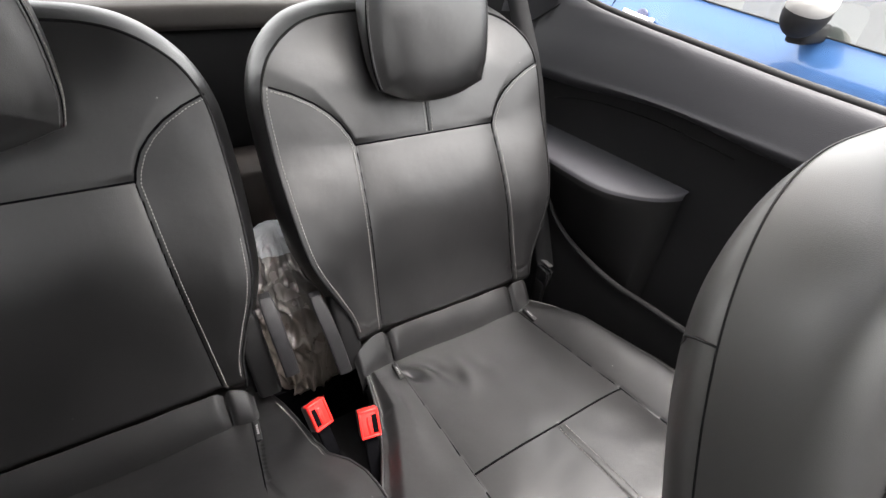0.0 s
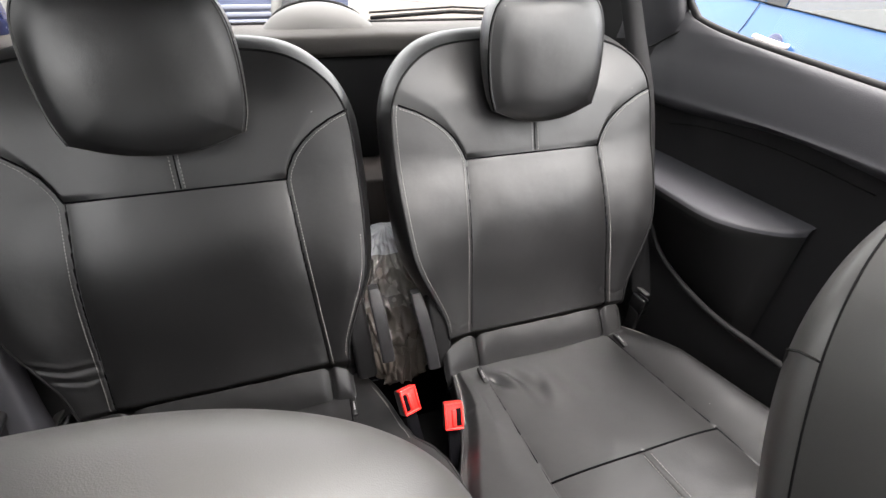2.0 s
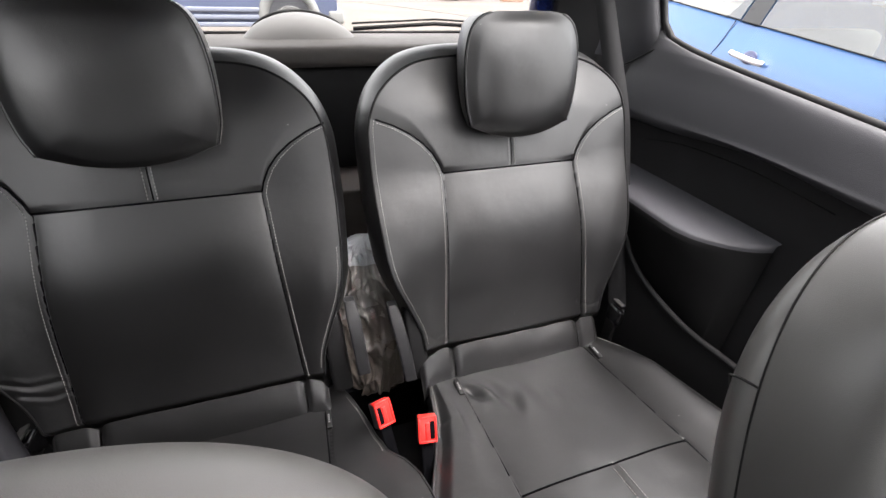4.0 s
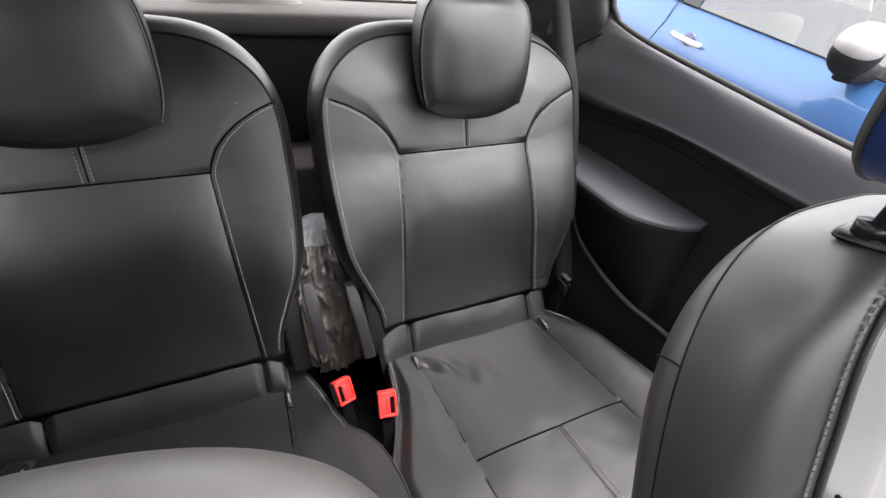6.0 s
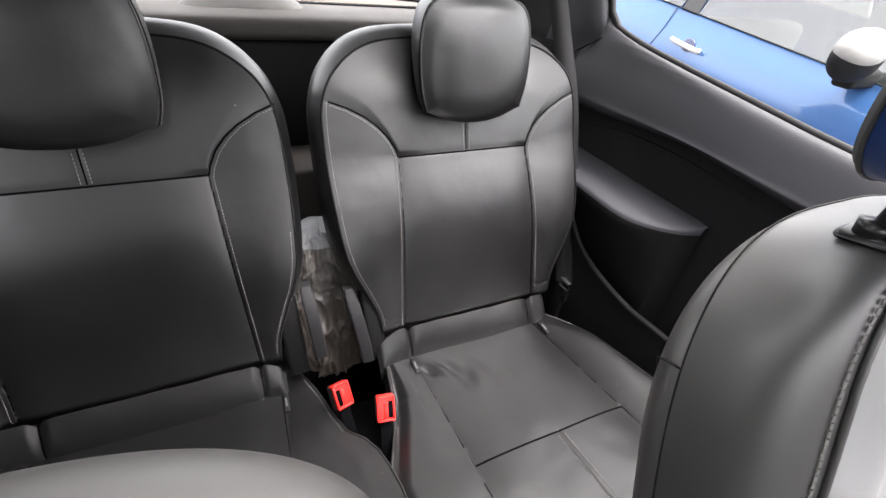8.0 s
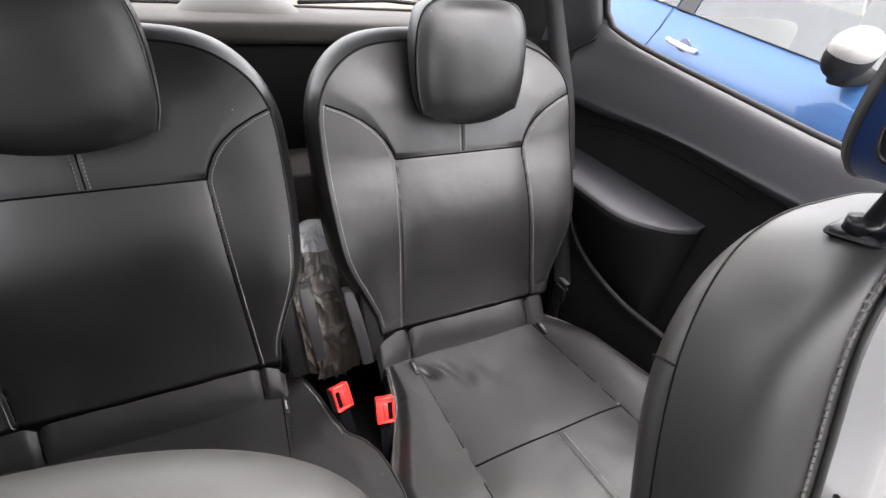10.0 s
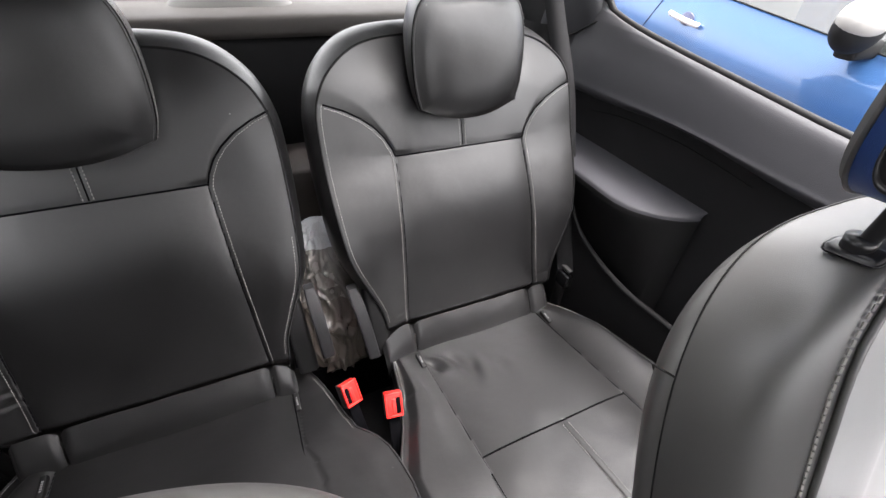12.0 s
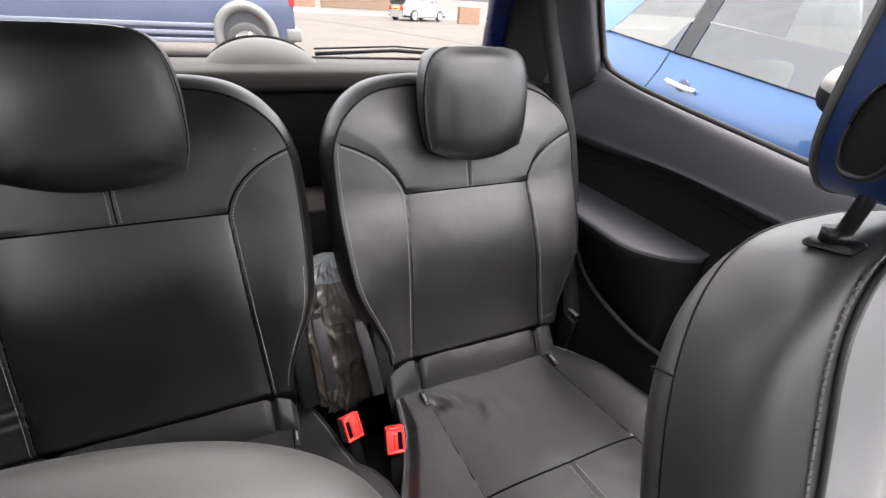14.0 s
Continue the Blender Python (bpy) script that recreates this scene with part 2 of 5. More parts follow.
def resample(pts, step):
    pts = np.array(pts, float)
    seg = np.linalg.norm(np.diff(pts, axis=0), axis=1)
    s = np.concatenate([[0], np.cumsum(seg)])
    k = max(2, int(s[-1] / step))
    q = np.linspace(0, s[-1], k)
    return np.stack([np.interp(q, s, pts[:, i]) for i in range(pts.shape[1])], -1)


def curve_pts(pts, step=0.01):
    """A smooth line through the points (Catmull-Rom), evenly spaced."""
    P = np.array(pts, float)
    Q = np.vstack([2 * P[0] - P[1], P, 2 * P[-1] - P[-2]])
    out = []
    for i in range(1, len(Q) - 2):
        for t in np.linspace(0, 1, 12, endpoint=False):
            a, b, c, d = Q[i - 1], Q[i], Q[i + 1], Q[i + 2]
            out.append(0.5 * (2 * b + (c - a) * t + (2 * a - 5 * b + 4 * c - d) * t * t + (3 * b - a - 3 * c + d) * t ** 3))
    out.append(P[-1])
    return resample(out, step)


def stitches(name, lines, parent, mat=None, length=0.0034, gap=0.0022, r=0.00045):
    """Short raised threads along lines of points."""
    V, F = [], []
    for line in lines:
        q = resample(line, (length + gap) / 2)
        for i in range(0, len(q) - 1, 2):
            a, b = Vector(q[i]), Vector(q[i + 1])
            t = b - a
            if t.length < 1e-6:
                continue
            b = a + t.normalized() * length
            s = t.normalized().orthogonal().normalized()
            w = t.normalized().cross(s)
            k = len(V)
            for p in (a, b):
                for u, v in ((1, 1), (-1, 1), (-1, -1), (1, -1)):
                    V.append(p + s * (u * r) + w * (v * r))
            F += [(k, k + 1, k + 5, k + 4), (k + 1, k + 2, k + 6, k + 5), (k + 2, k + 3, k + 7, k + 6), (k + 3, k, k + 4, k + 7), (k, k + 3, k + 2, k + 1), (k + 4, k + 5, k + 6, k + 7)]
    ob = mesh_ob(name, V, F, mat or THREAD, parent, "grey sewn thread", shade=False)
    tagged(ob, kind="stuff")
    return ob


def line_dist(X, Z, line):
    """Distance of each point of a grid from a polyline."""
    best = np.full(X.shape, 9.0)
    for (ax, az), (bx, bz) in zip(line[:-1], line[1:]):
        dx, dz = bx - ax, bz - az
        t = np.clip(((X - ax) * dx + (Z - az) * dz) / (dx * dx + dz * dz + 1e-12), 0, 1)
        best = np.minimum(best, np.hypot(X - ax - t * dx, Z - az - t * dz))
    return best


def seat_grid(zs, hw, n):
    """Grid across a pad whose half width is hw(z); returns the x and z of each point, denser towards the rims."""
    s = np.linspace(-1, 1, n)
    s = np.sign(s) * (1 - (1 - np.abs(s)) ** 1.25)
    Z = np.repeat(zs[:, None], n, 1)
    X = hw(zs)[:, None] * s[None, :]
    return X, Z


def band(name, front, back, mat, parent, label="", rows=6, bulge=0.0):
    """The side strip that joins the rim of a front to the rim of a back (rings of points)."""
    f, b = np.array(front), np.array(back)
    c = f.mean(0)
    rings = []
    for t in np.linspace(0, 1, rows):
        p = f * (1 - t) + b * t
        o = f - c
        o = o / (np.linalg.norm(o, axis=1)[:, None] + 1e-9)
        rings.append(p + o * bulge * math.sin(math.pi * t))
    return sheet(name, np.array(rings), mat, parent, label)


def rim(P):
    """The edge of a grid from its lower left, over the top, to its lower right."""
    return np.concatenate([P[:, 0], P[-1, 1:-1], P[::-1, -1]])



# ---- rear seats ----
def rear_back(z):
    """The reclined plane of a rear seat's back: its y at the height z."""
    return 0.65 + (z - 1.04) * 0.382


def back_point(x, z, d):
    """A point d in front of that plane."""
    return np.stack([x, rear_back(z) - d * 0.934, z + d * 0.357], -1)


BACK_Z = [0.64, 0.70, 0.75, 0.80, 0.85, 0.90, 1.00, 1.10, 1.140, 1.172, 1.194, 1.212, 1.226, 1.235, 1.240, 1.242]
BACK_W = [0.200, 0.208, 0.216, 0.236, 0.258, 0.270, 0.277, 0.277, 0.271, 0.256, 0.236, 0.212, 0.184, 0.150, 0.105, 0.05]
BACK_EDGE = curve_pts(list(zip(BACK_W, BACK_Z)), 0.003)


def back_half(z):
    return np.interp(z, BACK_EDGE[:, 1], BACK_EDGE[:, 0])


YOKE = [(0.146, 1.04), (0.151, 1.054), (0.164, 1.076), (0.181, 1.094), (0.204, 1.111), (0.235, 1.127), (0.262, 1.137), (0.285, 1.144)]
PAN_SIDE = [(0.166, 0.66), (0.165, 0.70), (0.146, 1.04)]
OFF = 0.007  # the sewn panels sit a little off the middle of the back


def yoke_line(a):
    """Height of the shoulder seam over the distance from the panels' middle."""
    return np.interp(a, [0.0] + [p[0] for p in YOKE], [1.04] + [p[1] for p in YOKE])


def pan_half(z):
    """Half width of the centre panel, wider towards the cushion."""
    return np.interp(z, [0.70, 1.04], [0.165, 0.146])


def back_depth(X, Z):
    """How far the padding of a rear seat's back stands out."""
    a = np.abs(X - OFF)
    hw = np.maximum(back_half(Z), 0.19)
    ph = pan_half(Z)
    b = np.clip((np.abs(X) - ph) / np.maximum(np.where(Z > 1.10, 0.277, hw) - ph, 0.02), 0, 1)
    bolster = 0.0085 + 0.0085 * b + 0.003 * np.sin(np.pi * b) * b
    pan = 0.005 * (1 - np.clip(a / ph, 0, 1) ** 6) + 0.006
    d = np.where(a > ph, bolster, pan)
    yoke = 0.0115 + 0.008 * smooth(0.12, 0.27, a) - 0.020 * smooth(1.13, 1.25, Z) * smooth(0.28, 0.10, a)
    up = smooth(-0.004, 0.012 + 0.016 * smooth(0.15, 0.22, a), Z - yoke_line(a))
    d = d * (1 - up) + yoke * up
    # padded swell over the loins, falling away to the cushion
    u, v = np.clip((1.06 - Z) / 0.38, 0, 1), np.clip((1.046 - Z) / 0.366, 0, 1)
    side = smooth(0.0, 0.7, b)
    d = d + 0.018 * np.sin(np.pi * v ** 0.72) ** 2 * (1 - side) + 0.021 * np.sin(np.pi * u ** 0.85) ** 2 * side
    seam = np.minimum(line_dist(a, Z, YOKE), np.minimum(line_dist(a, Z, PAN_SIDE), line_dist(a, Z, [(0, 1.04), (0.146, 1.04)])))
    d = d - 0.0005 * np.exp(-(seam / 0.0034) ** 2)
    tab = line_dist(X, Z, [(OFF, 1.045), (OFF, 1.13)])
    d = d - 0.0010 * np.exp(-(tab / 0.0030) ** 2)
    d = d - 0.050 * smooth(0.712, 0.668, Z)
    soft = noise_field(X * 9 + 3, Z * 9) * 0.0014 + noise_field(X * 26, Z * 26 + 7) * 0.0004
    return d + soft


def noise_field(X, Z):
    f = np.vectorize(lambda u, v: noise.noise((u, v, 0.37)))
    return f(X, Z)


def rear_seat(side_x, label, flip=1, head_w=1.0, head_tall=0.0):
    seat = thing("rear_seat", label, "car seat", (side_x, 0, 0), group="rear seats")
    # back: centre panel, two bolsters and yoke from one padded sheet
    zs = np.concatenate([np.linspace(0.645, 1.16, 230, endpoint=False), 1.16 + (1.242 - 1.16) * np.sin(np.linspace(0, np.pi / 2, 60))])
    X, Z = seat_grid(zs, back_half, 281)
    D = back_depth(X, Z)
    folds = [((-0.245, 0.812), (-0.20, 0.790), (-0.160, 0.788)), ((-0.215, 0.780), (-0.18, 0.766), (-0.155, 0.768))] if flip < 0 else [((-0.215, 0.745), (-0.185, 0.722), (-0.16, 0.724)), ((0.16, 0.74), (0.185, 0.728), (0.21, 0.735))]
    for fold in folds:
        gap = line_dist(X, Z, fold)
        D = D - (0.0013 if flip < 0 else 0.0008) * np.exp(-(gap / 0.004) ** 2) + (0.0010 if flip < 0 else 0.0005) * np.exp(-((gap - 0.008) / 0.005) ** 2)
    P = back_point(X, Z, D)
    xc, zc = (X[:-1, :-1] + X[1:, 1:]) / 2, (Z[:-1, :-1] + Z[1:, 1:]) / 2
    ac = np.abs(xc - OFF)
    reg = np.where(zc > yoke_line(ac), 3, np.where(ac < pan_half(zc), 0, np.where(xc < 0, 1, 2)))
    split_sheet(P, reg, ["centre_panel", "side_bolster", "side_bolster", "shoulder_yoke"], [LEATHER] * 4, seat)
    # side strip, welt and rear shell
    front = rim(P)
    fx, fz = rim(X), rim(Z)
    grow = 1.065
    back = back_point(fx * grow, 0.96 + (fz - 0.96) * 1.008 + 0.026 * smooth(1.10, 1.24, fz), np.full(fx.shape, -0.045))
    band("side_strip", front, back, LEATHER, seat, rows=7, bulge=0.006)
    shell = back_point(fx * 0.96, 0.96 + (fz - 0.96) * 0.985 + 0.016 * smooth(1.10, 1.24, fz), np.full(fx.shape, -0.085))
    band("back_shell_edge", back, shell, PLASTIC, seat, "black carpeted rear shell", rows=4, bulge=0.004)
    k = len(shell) // 2
    n = min(k, len(shell) - k)
    half = np.stack([shell[:n], shell[::-1][:n]], 1)
    sheet("back_shell", half, CARPET, seat, "black carpeted rear shell", flip=True)
    tube("piping", [tuple(p) for p in resample(front[4:-4], 0.006)], 0.0022, RUBBER_AND_SHADE, seat, sides=6)
    # sewn seams
    def on_back(line, lift=0.0012):
        q = resample(line, 0.004)
        return back_point(q[:, 0], q[:, 1], back_depth(q[:, 0][:, None], q[:, 1][:, None])[:, 0] + lift)
    rows = []
    for sg in (1, -1):
        rows.append(on_back([(OFF + sg * (a + 0.0065), z - 0.003) for a, z in [(0.165, 0.705), (0.146, 1.038)] + YOKE[1:7]]))
        rows.append(on_back([(OFF + sg * 0.0062, 1.044), (OFF + sg * 0.0062, 1.125)], 0.0018))
        if sg == -flip:
            q = resample([(0.97, 0.72), (0.97, 1.14 if flip > 0 else 0.94)], 0.004)
            xx = q[:, 0] * back_half(q[:, 1]) * sg
            rows.append(back_point(xx, q[:, 1], back_depth(xx[:, None], q[:, 1][:, None])[:, 0] + 0.001))
    stitches("stitching", rows, seat)
    # dark sewn joints, with the shade of their grooves put into the tubes' black
    for sg in (1, -1):
        line = on_back([(OFF + sg * a, z) for a, z in [(0.165, 0.70), (0.146, 1.038)] + YOKE[1:7] + [(0.268, 1.139)]], 0.0003)
        tube("seam", [tuple(p) for p in line], 0.0017, SHADE_BLACK, seat, sides=5)
    tube("seam", [tuple(p) for p in on_back([(OFF - 0.146, 1.04), (OFF + 0.146, 1.04)], 0.0001)], 0.0017, SHADE_BLACK, seat, sides=5)
    tube("tab_seam", [tuple(p) for p in on_back([(OFF, 1.043), (OFF, 1.125)], 0.0004)], 0.0011, SHADE_BLACK, seat, sides=5)
    # cushion
    def cush_half(y):
        return np.interp(y, [0.03, 0.08, 0.2, 0.36, 0.46, 0.53], [0.262, 0.285, 0.292, 0.278, 0.238, 0.215])
    ys = np.concatenate([np.linspace(-0.045, 0.09, 40, endpoint=False), np.linspace(0.09, 0.545, 170)])
    CX, CY = seat_grid(ys, cush_half, 221)
    mid, ch = (0.009, 0.160) if flip > 0 else (0.020, 0.178)  # middle and half width of the sewn panels
    def cush_z(cx, cy):
        cx = cx - mid
        a = np.abs(cx)
        base = 0.643 + (0.485 - cy) * 0.19 - 0.012 * smooth(0.2, 0.48, cy) * smooth(0.0, 0.25, 0.25 - a)
        hw = cush_half(cy)
        b = np.clip((a - ch) / np.maximum(hw - ch, 0.02), 0, 1)
        inner = cx * flip < 0  # the bolster beside the gap is flat and rolls off at its sewn rim only
        lift = np.where(a > ch, np.where(inner, 0.004 * smooth(0.0, 0.5, b) - 0.010 * smooth(0.80, 1.0, b), 0.030 * np.sin(np.pi / 2 * np.clip(b / 0.6, 0, 1)) - 0.036 * smooth(0.6, 1.0, b)), 0.008 * (1 - (a / ch) ** 4) - 0.002)
        lift = lift * smooth(-0.07, 0.05, cy) * np.where(a > ch, 1 - 0.62 * smooth(0.34, 0.50, cy), 1.0) - 0.012 * smooth(0.44, 0.53, cy) * smooth(ch, ch + 0.04, a)
        seam = line_dist(a, cy, [(ch, -0.04), (ch, 0.50)])
        z = base + lift - 0.0004 * np.exp(-(seam / 0.0032) ** 2)
        tab = line_dist(cx, cy, [(0.008, -0.03), (0.008, 0.19)])
        z = z - 0.002 * np.exp(-(tab / 0.0025) ** 2)
        # wrinkles at the inner rear corner
        u, v = cx * flip + 0.12, cy - 0.42
        for k in range(4):
            c = -0.020 + k * 0.036 + 0.006 * math.sin(k * 2.1)
            bend = 0.45 + 0.25 * math.cos(k * 1.7)
            size = (0.0090, 0.0080, 0.0062, 0.0030)[k] * (1.0 if flip > 0 else 0.0)
            fall = np.exp(-((v + 0.022 * k - 0.005) / (0.026 + 0.006 * (k % 3))) ** 2) * smooth(ch + 0.002, ch - 0.018, a)
            w = (u - c) + bend * v + 4.0 * v * v
            z = z - size * np.exp(-(w / 0.014) ** 2) * fall + size * 0.6 * np.exp(-((w - 0.022) / 0.015) ** 2) * fall
        z = z - 0.10 * smooth(0.025, -0.045, cy) ** 2
        return z + noise_field(cx * 8, cy * 8 + 2) * 0.0025 + noise_field(cx * 22 + 5, cy * 22) * 0.0008
    CZ = cush_z(CX, CY)
    # the bolsters beside the gap: one swings out towards the front, the other in
    def swing(x, y):
        if flip < 0:
            return np.interp(y, [0.0, 0.18, 0.25, 0.28, 0.31, 0.34, 0.37, 0.435, 0.50], [0.066, 0.064, 0.060, 0.055, 0.042, 0.017, 0.012, 0.022, 0.030]) * smooth(0.165, 0.24, x)
        return np.interp(y, [0.0, 0.2, 0.25, 0.312, 0.37, 0.455, 0.53], [0.0, 0.0, 0.014, 0.034, 0.044, 0.024, 0.012]) * smooth(0.165, 0.24, -x)
    Q = np.stack([CX + swing(CX, CY), CY, CZ], -1)
    xc, yc = (CX[:-1, :-1] + CX[1:, 1:]) / 2 - mid, (CY[:-1, :-1] + CY[1:, 1:]) / 2
    reg = np.where(np.abs(xc) > ch, np.where(xc < 0, 2, 3), np.where(yc > 0.19, 0, 1))
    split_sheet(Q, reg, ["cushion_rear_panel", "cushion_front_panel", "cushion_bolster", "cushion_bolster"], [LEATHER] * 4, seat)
    front = np.concatenate([Q[::-1, 0], Q[0, 1:-1], Q[:, -1]])
    low = front.copy()
    low[:, 2] = 0.50 + (low[:, 2] - 0.66) * 0.25
    low[:, 0] *= 0.93
    band("cushion_side_strip", front, low, LEATHER, seat, rows=8, bulge=0.012)
    tube("cushion_piping", [tuple(p) for p in resample(np.array(front)[3:-3], 0.006)], 0.0022, LEATHER, seat, sides=6)
    box("seat_frame", -0.20, 0.20, 0.08, 0.54, 0.36, 0.56, PLASTIC, seat, bevel=0.02, label="black plastic seat base")
    srows = []
    for o in (-0.0065, 0.0065):
        q = resample([(mid + 0.008 + o, 0.0), (mid + 0.008 + o, 0.181)], 0.004)
        srows.append(np.stack([q[:, 0], q[:, 1], cush_z(q[:, 0][:, None], q[:, 1][:, None])[:, 0] + 0.001], -1))
    for sg in (-1, 1):
        q = resample([(0.975, 0.34), (0.975, 0.50)], 0.004)
        xx = sg * q[:, 0] * cush_half(q[:, 1])
        srows.append(np.stack([xx + swing(xx, q[:, 1]), q[:, 1], cush_z(xx[:, None], q[:, 1][:, None])[:, 0] + 0.002], -1))
    stitches("cushion_stitching", srows, seat)
    for line in ([(mid - ch, -0.02), (mid - ch, 0.49)], [(mid + ch, -0.02), (mid + ch, 0.49)], [(mid - ch + 0.002, 0.19), (mid + ch - 0.002, 0.19)]):
        q = resample(line, 0.005)
        # cushion is almost flat here, the black tube paints the seam's shadow line
        tube("cushion_seam", [tuple(p) for p in np.stack([q[:, 0], q[:, 1], cush_z(q[:, 0][:, None], q[:, 1][:, None])[:, 0] + 0.0001], -1)], 0.0017, SHADE_BLACK, seat, sides=5)
    # flap between back and cushion: a rolled strip with an end piece on either side
    for x0, x1 in (((-0.148, 0.155), (-0.226, -0.151), (0.158, 0.208)) if flip > 0 else ((-0.137, 0.166), (-0.208, -0.140), (0.169, 0.212))):
        xs = np.linspace(x0, x1, 40)
        t = np.linspace(0, 1, 14)
        yy = 0.512 - 0.037 * t - 0.006 * np.sin(np.pi * t)
        zz = 0.702 - 0.070 * t - 0.010 * smooth(0.85, 1.0, t)
        R = np.zeros((14, 40, 3))
        R[:, :, 0] = xs[None, :]
        R[:, :, 1] = yy[:, None]
        e = np.minimum(xs - x0, x1 - xs)
        R[:, :, 2] = zz[:, None] - 0.012 * np.exp(-(e / 0.006) ** 2)[None, :] + 0.0025 * noise_field(xs[None, :] * 20 + 0 * t[:, None], t[:, None] * 2 + 0 * xs[None, :])
        if (x0 + x1) * flip < -0.3:
            away = np.clip((np.abs(xs) - 0.17) / 0.06, 0, 1.2)
            R[:, :, 2] -= 0.030 * away[None, :] ** 1.5 * (1 - 0.6 * t[:, None])
            R[:, :, 1] -= 0.014 * away[None, :] ** 1.5
        sheet("rear_flap", R, LEATHER, seat, flip=True)
        # black tube adds the dark of the valley under the flap
        tube("flap_seam", [tuple(p) for p in R[-2] + np.array([0, -0.004, 0.003])], 0.0018, SHADE_BLACK, seat, sides=5)
    # child-seat anchor tags
    for sg in (-1, 1):
        bx = mid + sg * (ch + 0.006)
        tz = float(cush_z(np.array([[bx]]), np.array([[0.446]]))[0, 0]) + 0.003
        tag = box("anchor_tag", bx - 0.005, bx + 0.005, 0.426, 0.466, tz - 0.006, tz + 0.004, RUBBER_AND_SHADE, seat, bevel=0.0015, label="black woven anchor tag with pale print")
        for k in range(5):
            box("tag_print", bx - 0.0012, bx + 0.0022, 0.437 + k * 0.004, 0.4394 + k * 0.004, tz + 0.003, tz + 0.0046, WHITE_PRINT, tag)
    # headrest: a domed face that narrows to two lower corners, sewn sides and a rear cap, from rings round one outline
    low = curve_pts([(-0.099, 1.134), (-0.05, 1.116), (0.0, 1.110), (0.05, 1.116), (0.099, 1.134)], 0.0035)
    high = curve_pts([(0.099, 1.134), (0.107, 1.165), (0.1105, 1.205), (0.110, 1.245), (0.104, 1.280), (0.090, 1.304), (0.062, 1.316), (0.0, 1.3185)], 0.0035)
    right = high[1:]
    left = (right * np.array([-1, 1]))[::-1][1:-1]
    ring = np.concatenate([low, right, left])
    nr = len(ring)
    corner = len(low) - 1
    ox, rz = ring[:, 0] * head_w, ring[:, 1]
    rz = rz + head_tall * smooth(1.16, 1.31, rz)
    cz = 1.205
    oz = rz - cz

    def head_point(x, z, d):
        y = 0.640 + (z - 1.21) * 0.16
        return np.stack([OFF + x, y - d * 0.987, z + d * 0.12], -1)
    rows = []
    for q in np.concatenate([np.linspace(0.02, 0.8, 16), np.linspace(0.84, 1.0, 10)]):
        round_off = 1 - q ** 3
        hyp = np.hypot(ox / 0.105, oz / 0.100)
        x, z = ox * q * (1 - round_off + round_off / hyp), cz + oz * q * (1 - round_off + round_off / hyp)
        d = 0.018 * (1 - q ** 3.4) - 0.004 * smooth(0.80, 1.0, q) ** 2
        rows.append(head_point(x, z, d + 0.005 + noise_field(x[:, None] * 14, z[:, None] * 14)[:, 0] * 0.0012))
    headrest = sheet("headrest", np.array(rows), LEATHER, seat, "padded black leather headrest narrowing downwards", wrap=True)
    mesh_ob("headrest_middle", [*rows[0].tolist(), rows[0].mean(0).tolist()], [((i + 1) % nr, i, nr) for i in range(nr)], LEATHER, headrest)
    edge = rows[-1]
    deep = np.interp(rz - head_tall * smooth(1.16, 1.31, rz), [1.11, 1.135, 1.15, 1.20, 1.25, 1.29, 1.316], [0.018, 0.020, 0.032, 0.048, 0.058, 0.064, 0.088])
    side = []
    for t, g in ((0.0, 1.0), (0.06, 1.012), (0.22, 1.022), (0.5, 1.022), (0.75, 1.012), (0.92, 0.985), (1.0, 0.94), (1.04, 0.7), (1.05, 0.3)):
        side.append(head_point(ox * g, cz + oz * (1 + (g - 1) * 0.5), -deep * t) if t else edge)
    sheet("headrest_side", np.array(side), LEATHER, headrest, wrap=True)
    mesh_ob("headrest_back", [*side[-1].tolist(), side[-1].mean(0).tolist()], [(i, (i + 1) % nr, nr) for i in range(nr)], LEATHER, headrest)
    n_side = len(right) * 3 // 4
    for sg in (1, -1):
        line = edge[corner:corner + n_side] if sg > 0 else np.concatenate([edge[:1], edge[-n_side:][::-1]])
        tube("headrest_piping", [tuple(p) for p in resample(line, 0.006)], 0.0016, LEATHER, headrest, sides=6)
        tube("headrest_seam", [tuple(p) for p in resample(line + np.array([sg * 0.0012, 0.0035, 0]), 0.006)], 0.0014, SHADE_BLACK, headrest, sides=5)
        if flip < 0:
            stitches("headrest_stitching", [line + np.array([sg * 0.0034, 0.0085, 0])], headrest)
    return seat


rear_seat(0.303, "black leather rear seat with pale stitching and creased cushion corner", 1)
LEFT = rear_seat(-0.336, "wider black leather rear seat with pale stitching, in deeper shade", -1, 1.04, 0.016)
# this seat's middle is wider than its twin's
for ob in LEFT.children_recursive:
    for v in ob.data.vertices:
        a = abs(v.co.x)
        v.co.x = math.copysign(a * 1.12 if a < 0.146 else 0.1635 + (a - 0.146) * 0.97, v.co.x)


def arch(hw, top, low, rise, n=90, p=2.3):
    """An upright arch of points, x and z, from the lower left over the top to the lower right."""
    spring = top - rise
    up = np.linspace(low, spring, 24, endpoint=False)
    ang = np.linspace(np.pi, 0, n)
    ax = hw * np.sign(np.cos(ang)) * np.abs(np.cos(ang)) ** (2 / p)
    az = spring + rise * np.abs(np.sin(ang)) ** (2 / p)
    x = np.concatenate([np.full(24, -hw), ax, np.full(24, hw)])
    z = np.concatenate([up, az, up[::-1]])
    taper = 1 + 0.06 * smooth(spring, low, z)
    return x * taper, z


